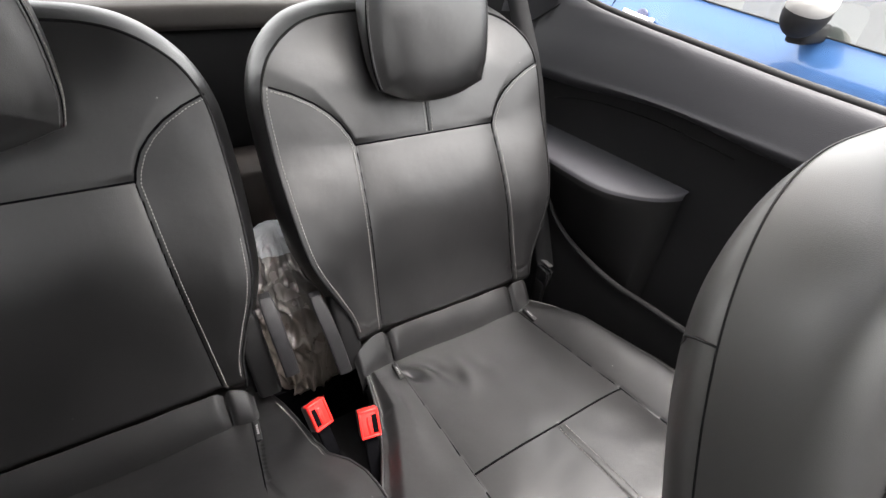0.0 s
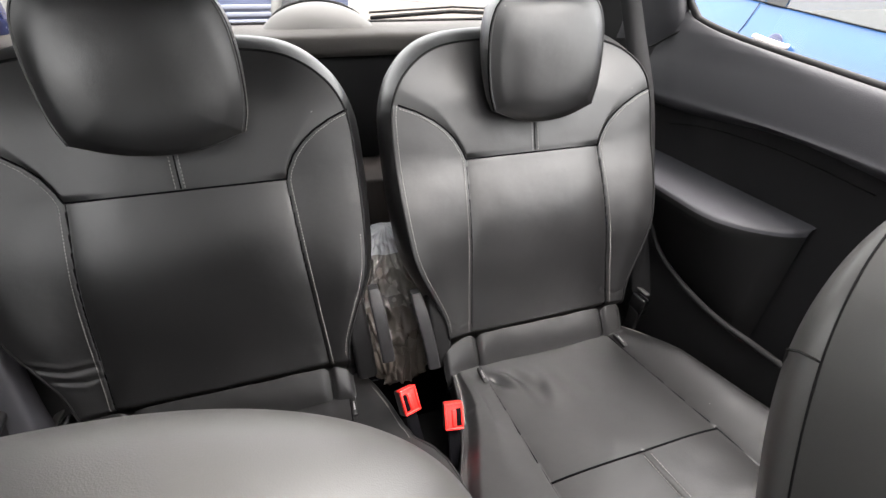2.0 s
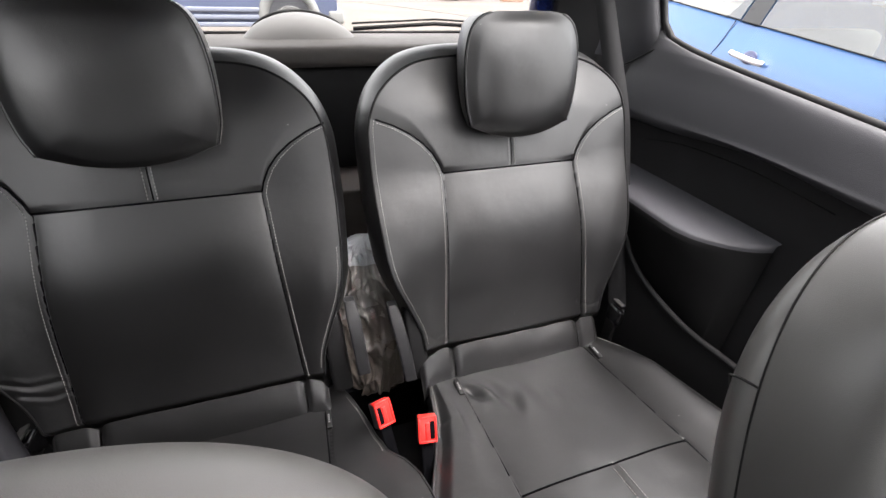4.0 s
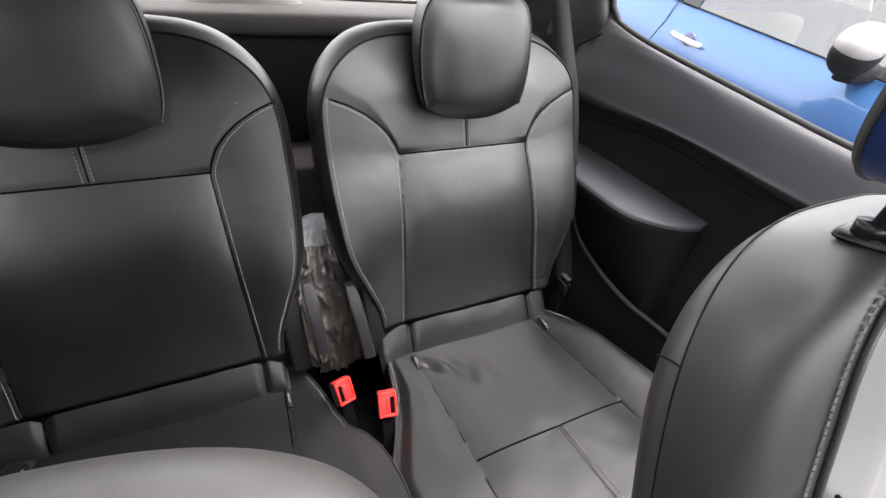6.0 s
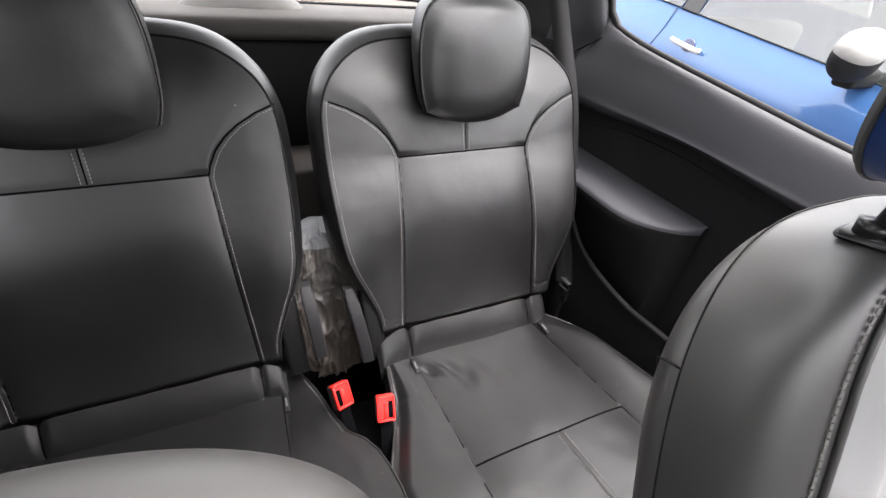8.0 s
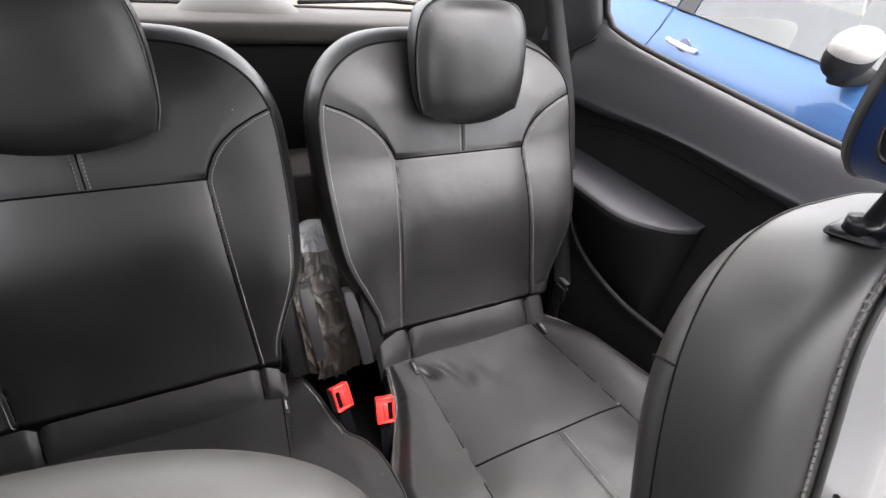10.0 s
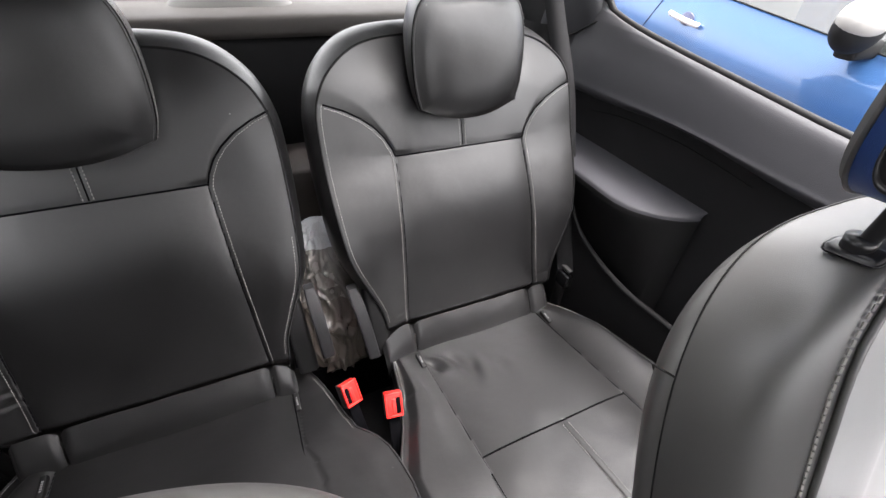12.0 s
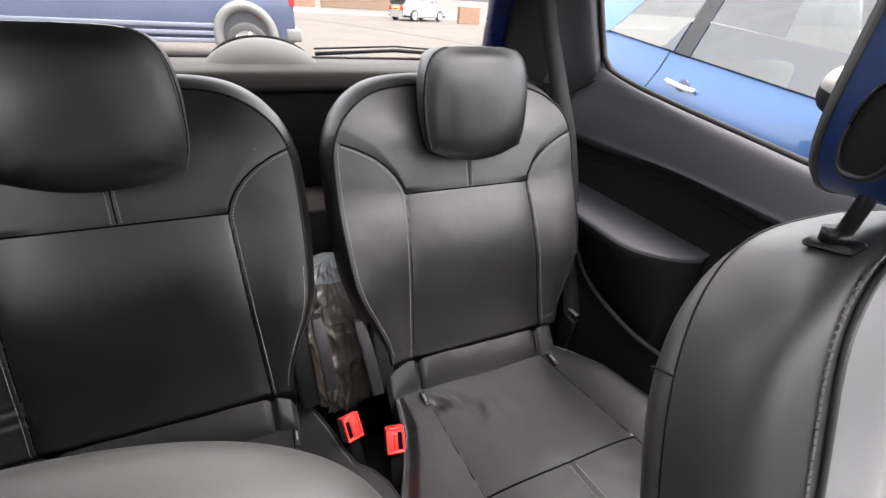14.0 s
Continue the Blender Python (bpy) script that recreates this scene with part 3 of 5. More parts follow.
# ---- front seats ----
# half width, top, how far forward, rise of the arch and its squareness, from the front edge over the shoulder to the rear
SHOULDER_RINGS = ((0.111, 1.2413, 0.088, 0.097, 2.7), (0.142, 1.247, 0.084, 0.139, 2.87), (0.164, 1.2495, 0.071, 0.182, 3.0), (0.173, 1.2473, 0.045, 0.224, 3.2),
                  (0.1735, 1.2418, 0.0095, 0.267, 3.37), (0.1803, 1.2368, -0.0007, 0.234, 3.2), (0.1754, 1.2217, -0.0109, 0.20, 3.05), (0.151, 1.194, -0.027, 0.19, 3.05))
BARE_RINGS = ((0.106, 1.250, 0.098, 0.08, 2.8), (0.137, 1.256, 0.092, 0.13, 2.8), (0.164, 1.264, 0.066, 0.18, 2.8), (0.181, 1.272, 0.042, 0.215, 2.9), (0.187, 1.275, 0.022, 0.230, 2.9),
              (0.182, 1.273, 0.004, 0.225, 2.7), (0.170, 1.266, -0.015, 0.205, 2.5), (0.148, 1.242, -0.035, 0.19, 2.4), (0.128, 1.215, -0.050, 0.18, 2.4))


def front_seat(at, label, wide=1.0, bare=False, head_x=0.0, head_z=0.0):
    seat = thing("front_seat", label, "car seat", at, group="front seats")
    def pt(x, z, d):
        return np.stack([x, 0.059 + (z - 1.216) * 0.35 - d * 0.944, z + d * 0.33], -1)
    rings = []
    for hw, top, d, rise, p in BARE_RINGS if bare else SHOULDER_RINGS:
        x, z = arch(hw * wide, top, 0.62, rise, p=p)
        if bare:
            z = np.where(z > 1.05, 1.28 + (z - 1.28) * 0.6, 0.62 + (z - 0.62) * 0.522 / 0.43)  # a flatter shoulder
        rings.append(pt(x, z, np.full(x.shape, d)))
    R = np.array(rings)
    def fine(k0, k1, rows=8):
        seg = R[k0:k1 + 1]
        t = np.linspace(0, len(seg) - 1, rows)
        out = []
        for v in t:
            i = min(int(v), len(seg) - 2)
            out.append(seg[i] * (1 - (v - i)) + seg[i + 1] * (v - i))
        out = np.array(out)
        for _ in range(40 if bare else 24):
            out[1:-1] = out[1:-1] * 0.5 + (out[2:] + out[:-2]) * 0.25
        return out
    if bare:
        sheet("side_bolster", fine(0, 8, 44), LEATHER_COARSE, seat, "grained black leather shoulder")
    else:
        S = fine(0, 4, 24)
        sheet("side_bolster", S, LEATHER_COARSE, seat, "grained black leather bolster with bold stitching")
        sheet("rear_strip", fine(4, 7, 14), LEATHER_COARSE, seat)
    n = R.shape[1] // 2
    sheet("back_panel", np.stack([R[-1][:n], R[-1][::-1][:n]], 1), LEATHER_COARSE, seat, flip=True)
    # front face, padded
    L, Rr = R[0][:n], R[0][::-1][:n]
    s = np.linspace(0, 1, 41)
    F = L[:, None] * (1 - s)[None, :, None] + Rr[:, None] * s[None, :, None]
    e = 1 - np.abs(2 * s - 1) ** 4
    F[:, :, 1] -= 0.010 * e[None, :] + 0.006 * np.exp(-((np.abs(2 * s - 1) - 0.62) / 0.16) ** 2)[None, :]
    sheet("front_panel", F, PANEL_LIT, seat, "smooth leather centre panel, its pale colour standing for front light")
    # padded lower bolsters that fold over the edges of the front panel
    for sg in (() if bare else (-1, 1)):
        fz = np.linspace(0.64, 1.105, 70)  # the fold runs out below the shoulder
        rimx = np.interp(fz, [0.64, 1.05, 1.105], [0.110, 0.106, 0.105])
        inx = np.interp(fz, [0.64, 0.90, 1.00, 1.04, 1.07, 1.09, 1.105], [0.045, 0.048, 0.060, 0.070, 0.083, 0.094, 0.105])
        u = np.linspace(0, 1, 16)
        gx = rimx[:, None] * (1 - u) + inx[:, None] * u
        ss = np.clip((1 - gx / 0.108) / 2, 0, 1)
        gy = 0.059 + (fz[:, None] - 0.032 - 1.216) * 0.35 - 0.0925 - 0.010 * (1 - np.abs(2 * ss - 1) ** 4) - 0.006 * np.exp(-((np.abs(2 * ss - 1) - 0.62) / 0.16) ** 2)
        swell = np.sin(np.pi * np.clip(u, 0, 1)) ** 0.6 * np.clip((rimx - inx) / 0.04, 0, 1)[:, None]
        G = np.stack([sg * gx, gy + 0.003 - 0.011 * swell, fz[:, None] + 0 * gx], -1)
        sheet("lower_bolster", G, LEATHER_COARSE, seat, "grained leather side fold", flip=sg > 0)
        tube("fold_seam", [tuple(p) for p in resample(G[:, -1] + np.array([0, -0.002, 0]), 0.008)], 0.0018, RUBBER_AND_SHADE, seat, sides=6)
        stitches("fold_stitching", [G[:46, 4] + np.array([0, -0.001, 0])], seat, length=0.0046, gap=0.0016, r=0.0007, mat=THREAD_DULL)
    tube("piping", [tuple(p) for p in resample(R[0] + np.array([0, -0.002, 0.0]), 0.006)], 0.0026, LEATHER_COARSE, seat, sides=8)
    if not bare:
        tube("rear_seam", [tuple(p) for p in resample(R[4] + np.array([0, 0.0, 0.0008]), 0.008)], 0.0008, RUBBER_AND_SHADE, seat, sides=5)
    out = R[1] * 0.36 + R[0] * 0.64 if bare else S[2]
    c = out.mean(0)
    o = out - c
    o /= np.linalg.norm(o, axis=1)[:, None]
    stitches("stitching", [out + o * (0.0035 if bare else 0.0016) + np.array([0, -0.0010, 0.0004])], seat, length=0.0046, gap=0.0016, r=0.0008, mat=THREAD)
    for sg in (-1, 1):
        k = int(np.argmin(np.abs(R[4][:len(R[4]) // 2, 2] - 1.146)))
        line = [R[j][k if sg < 0 else -k - 1] - np.array([sg * 0.0006, 0, 0]) for j in (4, 5, 6, 7)]
        tube("cross_seam", [tuple(p) for p in line], 0.0010, RUBBER_AND_SHADE, seat, sides=5)
    # seat base
    bm = box_bm(-0.25, 0.25, -0.62, 0.0, 0.42, 0.62, 0.05, 4)
    part("cushion", bm, LEATHER, seat)
    box("seat_base", -0.22, 0.22, -0.55, 0.0, 0.30, 0.43, PLASTIC, seat, bevel=0.01)
    # headrest guides, posts and padded headrest
    for gx in ((0.044, -0.112) if bare else (-0.087, 0.087)):
        gy, gz = (0.031, 1.291) if bare else (0.005, 1.263)
        g = bmesh.new()
        bmesh.ops.create_cube(g, size=1, matrix=Matrix.Translation((gx, gy, gz)) @ Euler((radians(-13), radians(15 if gx > 0 else -15), 0)).to_matrix().to_4x4() @ Matrix.Diagonal((0.018, 0.033, 0.008, 1)))
        bmesh.ops.bevel(g, geom=g.edges[:], offset=0.005, segments=3, profile=0.5, affect="EDGES")
        guide = part("headrest_guide", g, GLOSS_BLACK, seat, "black plastic post guide")
        tube("collar", [(gx, gy + 0.001, gz + 0.002), (gx, gy + 0.002, gz + 0.011)], 0.0090, GLOSS_BLACK, guide, sides=16)
        tube("headrest_post", [(gx, gy, gz - 0.02), (gx * 0.95, gy - 0.004, gz + 0.085)], 0.0052, GLOSS_BLACK, seat, "black metal post", sides=14)
    top = 1.49
    hrings = []
    for hw, zl, zt, yy in ((0.085, 1.316, top - 0.03, -0.090), (0.108, 1.302, top - 0.01, -0.077), (0.119, 1.292, top, -0.050), (0.121, 1.286, top, 0.030), (0.117, 1.288, top - 0.002, 0.036), (0.085, 1.318, top - 0.045, 0.042)):
        ang = np.linspace(0, 2 * np.pi, 72, endpoint=False)
        x = hw * np.sign(np.cos(ang)) * np.abs(np.cos(ang)) ** 0.55
        z = (zl + zt) / 2 + (zt - zl) / 2 * np.sign(np.sin(ang)) * np.abs(np.sin(ang)) ** 0.6
        hrings.append(np.stack([x + head_x, np.full(x.shape, yy), z + head_z], -1))
    HR = np.array(hrings)
    head = sheet("headrest", HR[:4], BLUE_LEATHER, seat, "blue leather headrest with black rear edge", wrap=True)
    V = HR[0]
    mesh_ob("headrest_face", [*V.tolist(), *(V * 0.5 + V.mean(0) * 0.5 + np.array([0, -0.012, 0])).tolist(), (V.mean(0) + np.array([0, -0.014, 0])).tolist()],
            [(i, (i + 1) % 72, 72 + (i + 1) % 72, 72 + i) for i in range(72)] + [(72 + i, 72 + (i + 1) % 72, 144) for i in range(72)], BLUE_LEATHER, head)
    sheet("headrest_rear", HR[3:], LEATHER_COARSE, head, "black leather rear edge", wrap=True)
    B = HR[-1]
    mesh_ob("headrest_rear_face", [*B.tolist(), B.mean(0).tolist()], [(i, (i + 1) % 72, 72) for i in range(72)], LEATHER_COARSE, head)
    # oval side mechanism, a raised black frame round a smooth inner plate
    for sg in (() if bare else (-1, 1)):
        ang = np.linspace(0, 2 * np.pi, 48, endpoint=False)
        ox, rows = head_x + sg * 0.1215, []
        for q, lift in ((1.04, -0.004), (1.02, 0.003), (0.94, 0.0045), (0.90, 0.003), (0.88, 0.0022)):
            rows.append(np.stack([np.full(48, ox + sg * lift), 0.002 + 0.0145 * q * np.sign(np.cos(ang)) * np.abs(np.cos(ang)) ** 0.8, head_z + 1.343 + 0.028 * q * np.sign(np.sin(ang)) * np.abs(np.sin(ang)) ** 0.8], -1))
        mech = sheet("side_mechanism", np.array(rows), GLOSS_BLACK, head, "black oval side mechanism", wrap=True)
        V = np.array(rows)[-1]
        mesh_ob("inner_plate", [*V.tolist(), (V.mean(0) + np.array([sg * 0.003, 0, 0])).tolist()], [(i, (i + 1) % 48, 48) for i in range(48)], PLASTIC, mech)
    tube("headrest_piping", [tuple(p) for p in HR[3]], 0.0018, LEATHER_COARSE, head, sides=6, closed=True)
    return seat


front_seat((0.340, 0, 0), "black leather front seat with blue headrest beside the side window")
front_seat((-0.275, -0.021, -0.0757), "black leather front seat with bare grained shoulder", 1.217, True, -0.0235, 0.06)


# ---- car shell ----
def profile_wall(name, pts, ys, mat, parent=None, label="", bend=None):
    """A trim panel: a cross-section (x, z) drawn along y, each row able to shift by bend(y)."""
    prof = curve_pts([(x, z) for x, z in pts], 0.006)
    P = np.zeros((len(ys), len(prof), 3))
    for i, y in enumerate(ys):
        dx, dz = bend(y, prof) if bend else (0, 0)
        P[i, :, 0] = prof[:, 0] + dx
        P[i, :, 1] = y
        P[i, :, 2] = prof[:, 1] + dz
    return sheet(name, P, mat, parent, label)


def side_trim(sg, label):
    wall = thing("wall_side_trim", label, "trim", (0, 0, 0), kind="structure")
    ys = np.linspace(-0.30, 0.86, 80)
    belt_z = lambda y: np.interp(y, [-0.30, 0.27, 0.43, 0.55, 0.65, 0.70, 0.745, 0.785, 0.81, 0.86], [1.128, 1.181, 1.200, 1.214, 1.227, 1.235, 1.244, 1.255, 1.267, 1.30])
    # the pad's top follows the window, its foot stays level
    rise = lambda y, prof: (0.0, (np.minimum(belt_z(y), 1.20 + 0.08 * smooth(0.728, 0.760, prof[:, 0])) - 1.205) * smooth(1.06, 1.20, prof[:, 1]) + (0.025 + 0.022 * math.exp(-((y - 0.47) / 0.18) ** 2)) * smooth(1.12, 1.04, prof[:, 1]))
    def flipped(ob):
        ob.scale = (sg, 1, 1)
        return ob
    # soft belt pad under the window
    flipped(profile_wall("belt_pad", [(0.765, 1.205), (0.750, 1.208), (0.738, 1.203), (0.729, 1.185), (0.720, 1.15), (0.712, 1.11), (0.709, 1.08), (0.718, 1.053), (0.742, 1.040), (0.765, 1.035)], ys, PILLAR_TRIM, wall, "soft dark grey belt pad", rise))
    # dark recess between pad and armrest
    flipped(profile_wall("door_insert", [(0.746, 1.09), (0.752, 1.05), (0.760, 1.00), (0.764, 0.94), (0.765, 0.88)], ys, PLASTIC, wall))
    # armrest ledge, deep at the rear, running out to a rounded tip
    n, m = 90, 40
    P = np.zeros((n, m, 3))
    for i, y in enumerate(0.36 + 0.54 * np.linspace(0, 1, n) ** 2):
        t = (y - 0.36) / 0.54
        out = 0.140 * np.sqrt(1 - (1 - np.clip((y - 0.358) / 0.15, 0, 1)) ** 2) * (1 - 0.12 * smooth(0.5, 0.9, y))
        q = np.linspace(0, 1, m)
        ang = np.clip((q - 0.30) / 0.40, 0, 1) * np.pi / 2
        x = 0.772 - out * np.where(q < 0.45, q / 0.45, 1.0) * 1.0
        x = x - 0.012 * np.sin(ang) * min(1, t * 6) 
        x = x + np.where(q > 0.7, np.clip((q - 0.7) / 0.3, 0, 1) * np.maximum(0.0, 0.700 - x), 0)
        z = 0.945 - 0.004 * t - 0.026 * (1 - np.cos(ang)) - np.where(q > 0.7, (q - 0.7) / 0.3 * 0.26, 0) + 0.006 * np.where(q < 0.45, (1 - q / 0.45), 0)
        P[i, :, 0], P[i, :, 1], P[i, :, 2] = x, y, z
    # ledge colour is lightened for top light, body near-black for the shade below
    flipped(sheet("armrest", P[:, :23], PAD, wall, "moulded armrest ledge, toned lighter for top light"))
    flipped(sheet("armrest_body", P[:, 22:], RUBBER_AND_SHADE, wall))
    # lower pocket and kick panel with a raised lip
    flipped(profile_wall("lower_panel", [(0.765, 0.97), (0.767, 0.90), (0.765, 0.80), (0.76, 0.65), (0.75, 0.45), (0.74, 0.30)], np.linspace(-0.30, 1.0, 30), PLASTIC, wall))
    lip = curve_pts([(0.648, 0.66, 0.88), (0.648, 0.625, 0.83), (0.650, 0.579, 0.781), (0.650, 0.497, 0.749), (0.652, 0.387, 0.731), (0.655, 0.269, 0.737), (0.66, 0.0, 0.75)], 0.01)
    flipped(tube("pocket_lip", [tuple(p) for p in lip], 0.007, PLASTIC, wall, "raised pocket lip", sides=10))
    lower = np.array([[(p[0], p[1], p[2]), (p[0] + 0.005, p[1], 0.32)] for p in lip])
    flipped(sheet("pocket_front", lower, PLASTIC, wall))
    # dark seal on the window's lower edge
    seal = [(0.762, y, float(belt_z(y)) + 0.003) for y in np.linspace(-0.30, 0.78, 40)]
    seal += [(0.762, 0.815, 1.285), (0.760, 0.838, 1.335), (0.757, 0.868, 1.41), (0.75, 0.90, 1.48), (0.74, 0.93, 1.56)]
    flipped(tube("insert_crease", curve_pts([(0.754, 0.776, 1.024), (0.750, 0.651, 1.050), (0.750, 0.515, 1.058), (0.750, 0.425, 1.056), (0.752, 0.304, 1.045)], 0.02), 0.0016, RUBBER_AND_SHADE, wall, sides=6))
    flipped(tube("window_seal", seal, 0.0082, RUBBER_AND_SHADE, wall, "black rubber window seal", sides=8))
    return wall


side_trim(1, "dark grey moulded side trim with armrest ledge and belt pad")
side_trim(-1, "dark moulded side trim in the shade of the cabin")


def pillar(name, low, high, wx, wy, mat, label):
    """A leaning post of oblong section with rounded edges."""
    ob = thing(name, label, "pillar", (0, 0, 0), kind="structure")
    rows = []
    for t in np.linspace(0, 1, 10):
        c = np.array(low) * (1 - t) + np.array(high) * t
        ang = np.linspace(0, 2 * np.pi, 32, endpoint=False)
        x = wx * np.sign(np.cos(ang)) * np.abs(np.cos(ang)) ** 0.5
        y = wy * np.sign(np.sin(ang)) * np.abs(np.sin(ang)) ** 0.5
        rows.append(np.stack([c[0] + x, c[1] + y, np.full(32, c[2])], -1))
    sheet("pillar_trim", np.array(rows), mat, ob, wrap=True)
    return ob


for sg in (1, -1):
    post = thing("wall_rear_pillar", "black rear pillar trim beside the side window", "pillar", (0, 0, 0), kind="structure")
    rows = []
    for z in np.linspace(1.09, 1.62, 30):
        f = float(np.interp(z, [1.09, 1.195, 1.215, 1.25, 1.285, 1.335, 1.41, 1.48, 1.62], [0.84, 0.825, 0.815, 0.806, 0.820, 0.843, 0.873, 0.905, 0.965]))
        g = 0.03 * (z - 1.2) / 0.4
        rows.append([(sg * (x - g), f + y, z) for x, y in ((0.768, 0.0), (0.752, 0.001), (0.742, 0.008), (0.732, 0.03), (0.722, 0.06), (0.714, 0.10), (0.712, 0.14), (0.716, 0.17), (0.74, 0.20))])
    sheet("pillar_trim", np.array(rows), PILLAR_TRIM, post, "dark grey pillar moulding")
    tube("trim_join", [(sg * 0.752, 0.788, 1.243), (sg * 0.738, 0.818, 1.222), (sg * 0.722, 0.852, 1.196), (sg * 0.716, 0.872, 1.186)], 0.0028, RUBBER_AND_SHADE, post, sides=6)
    pillar("wall_rear_corner", (sg * 0.74, 1.05, 0.40), (sg * 0.72, 1.10, 1.20), 0.05, 0.16, PLASTIC, "black luggage side trim")
    pillar("wall_middle_pillar", (sg * 0.77, -0.36, 0.35), (sg * 0.68, -0.26, 1.60), 0.03, 0.06, PLASTIC, "black middle pillar trim")
    pillar("wall_front_pillar", (sg * 0.77, -1.45, 1.05), (sg * 0.62, -0.85, 1.60), 0.03, 0.05, PLASTIC, "black windscreen pillar trim")
    wall = thing("wall_front_door", "plain dark front door trim", "trim", kind="structure")
    box("door_panel", sg * 0.77 - 0.02, sg * 0.77 + 0.02, -1.75, -0.38, 0.30, 1.12, PLASTIC, wall, bevel=0.01)
    body = thing("wall_outer_body", "dark blue painted outer body side", "car body", kind="structure")
    box("body_side", min(sg * 0.80, sg * 0.84), max(sg * 0.80, sg * 0.84), -1.8, 1.15, 0.32, 1.145, BODY_BLUE, body, bevel=0.012)
    # unseen panels added over the left windows to hold light off the seats
    if sg < 0:
        blank = thing("wall_quarter_panel", "plain dark unseen panels added to block light from the left", "trim", kind="structure")
        box("quarter_trim", -0.80, -0.735, -1.20, -0.12, 1.13, 1.62, PLASTIC, blank, bevel=0.01)
        box("quarter_trim", -0.80, -0.735, 0.45, 1.02, 1.13, 1.62, PLASTIC, blank, bevel=0.01)
    w = thing("window_side", "clear rear side window", "window", kind="structure")
    pane = mesh_ob("pane", [(sg * 0.772, -0.30, 1.17), (sg * 0.772, 0.90, 1.20), (sg * 0.725, 0.98, 1.60), (sg * 0.725, -0.25, 1.60)], [(0, 1, 2, 3)], CLEAR, w)
    pane.visible_shadow = False

# unseen roof: panels and openings added to shape the light on the seats
ceil = thing("ceiling", "unseen grey roof with openings added to light the seats", "ceiling", kind="structure")
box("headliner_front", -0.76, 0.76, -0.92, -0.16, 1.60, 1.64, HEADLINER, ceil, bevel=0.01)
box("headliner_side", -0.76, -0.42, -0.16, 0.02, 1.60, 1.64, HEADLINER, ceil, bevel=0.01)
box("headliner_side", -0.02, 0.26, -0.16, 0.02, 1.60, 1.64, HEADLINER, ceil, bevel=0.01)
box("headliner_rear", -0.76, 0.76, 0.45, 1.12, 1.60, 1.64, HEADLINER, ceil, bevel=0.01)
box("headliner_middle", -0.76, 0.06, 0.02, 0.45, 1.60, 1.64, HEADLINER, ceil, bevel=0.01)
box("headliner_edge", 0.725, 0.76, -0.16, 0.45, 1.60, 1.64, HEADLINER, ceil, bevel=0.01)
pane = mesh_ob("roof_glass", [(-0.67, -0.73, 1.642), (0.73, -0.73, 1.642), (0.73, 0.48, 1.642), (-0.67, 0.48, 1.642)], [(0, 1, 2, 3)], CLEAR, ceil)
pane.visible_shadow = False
floor = thing("floor", "black carpeted cabin floor", "floor", kind="structure")
box("floor_pan", -0.80, 0.80, -1.8, 1.25, 0.26, 0.32, CARPET, floor)
# luggage floor coloured near-black for the shade behind the seats
box("luggage_floor", -0.72, 0.72, 0.62, 1.22, 0.32, 0.50, SHADE_BLACK, floor)
dash = thing("wall_dashboard", "dark dashboard closing the front of the cabin", "dashboard", kind="structure")
box("dash_top", -0.78, 0.78, -1.85, -1.02, 0.85, 1.06, PLASTIC, dash, bevel=0.03)
box("bulkhead", -0.80, 0.80, -1.95, -1.86, 0.26, 1.02, PLASTIC, dash)

# ---- tailgate ----
gate = thing("wall_tailgate", "tailgate with grey sill trim and shade-dark inner panel", "tailgate", kind="structure")
sec = curve_pts([(1.10, 1.155), (1.085, 1.168), (1.085, 1.195), (1.100, 1.208), (1.16, 1.216), (1.235, 1.218)], 0.006)
xs = np.linspace(-0.82, 0.72, 96)
S = np.zeros((len(xs), len(sec), 3))
S[:, :, 0] = xs[:, None]
S[:, :, 1] = sec[None, :, 0] - 0.02 * (xs[:, None] / 0.7) ** 2
S[:, :, 2] = sec[None, :, 1] + 0.004 * np.cos(xs[:, None] * 2)
sheet("sill_trim", S, TRIM_GREY, gate, "grey moulded sill trim", flip=True)
# inner panel coloured near-black for the shade below the sill
box("inner_panel", -0.70, 0.70, 1.125, 1.18, 0.45, 1.158, RUBBER_AND_SHADE, gate, bevel=0.008, label="inner panel, near-black for luggage space shade")
box("outer_skin", -0.74, 0.74, 1.20, 1.235, 0.40, 1.205, BODY_BLUE, gate, bevel=0.01)
# rounded cover over the wiper motor
n, m = 40, 24
P = np.zeros((n, m, 3))
for i, a in enumerate(np.linspace(0, np.pi, n)):
    for j, t in enumerate(np.linspace(0, 1, m)):
        r = 1 - 0.15 * t * t
        P[i, j] = (-0.052 - 0.148 * math.cos(a) * r, 1.150 + 0.085 * t - 0.012 * math.sin(a) * (1 - t), 1.202 + 0.070 * math.sin(a) * (1 - (1 - t) ** 3 * 0.75))
sheet("wiper_motor_cover", P, TRIM_LIGHT, gate, "rounded pale grey motor cover")
tube("cover_seal", [(-0.052 - 0.128 * math.cos(a), 1.238, 1.203 + 0.072 * math.sin(a)) for a in np.linspace(0.05, np.pi - 0.05, 30)], 0.004, RUBBER_AND_SHADE, gate, sides=6)
tube("window_seal", [(-0.74, 1.236, 1.222), (0.62, 1.236, 1.222)], 0.006, RUBBER_AND_SHADE, gate, sides=6)
for k, (zz, r) in enumerate(((1.226, 0.006), (1.238, 0.003))):
    tube("wiper_arm", [(0.10, 1.30 + 0.02 * k, zz), (0.35, 1.31, zz + 0.012), (0.60, 1.30, zz)], r, RUBBER_AND_SHADE, gate, "black rear wiper", sides=6)
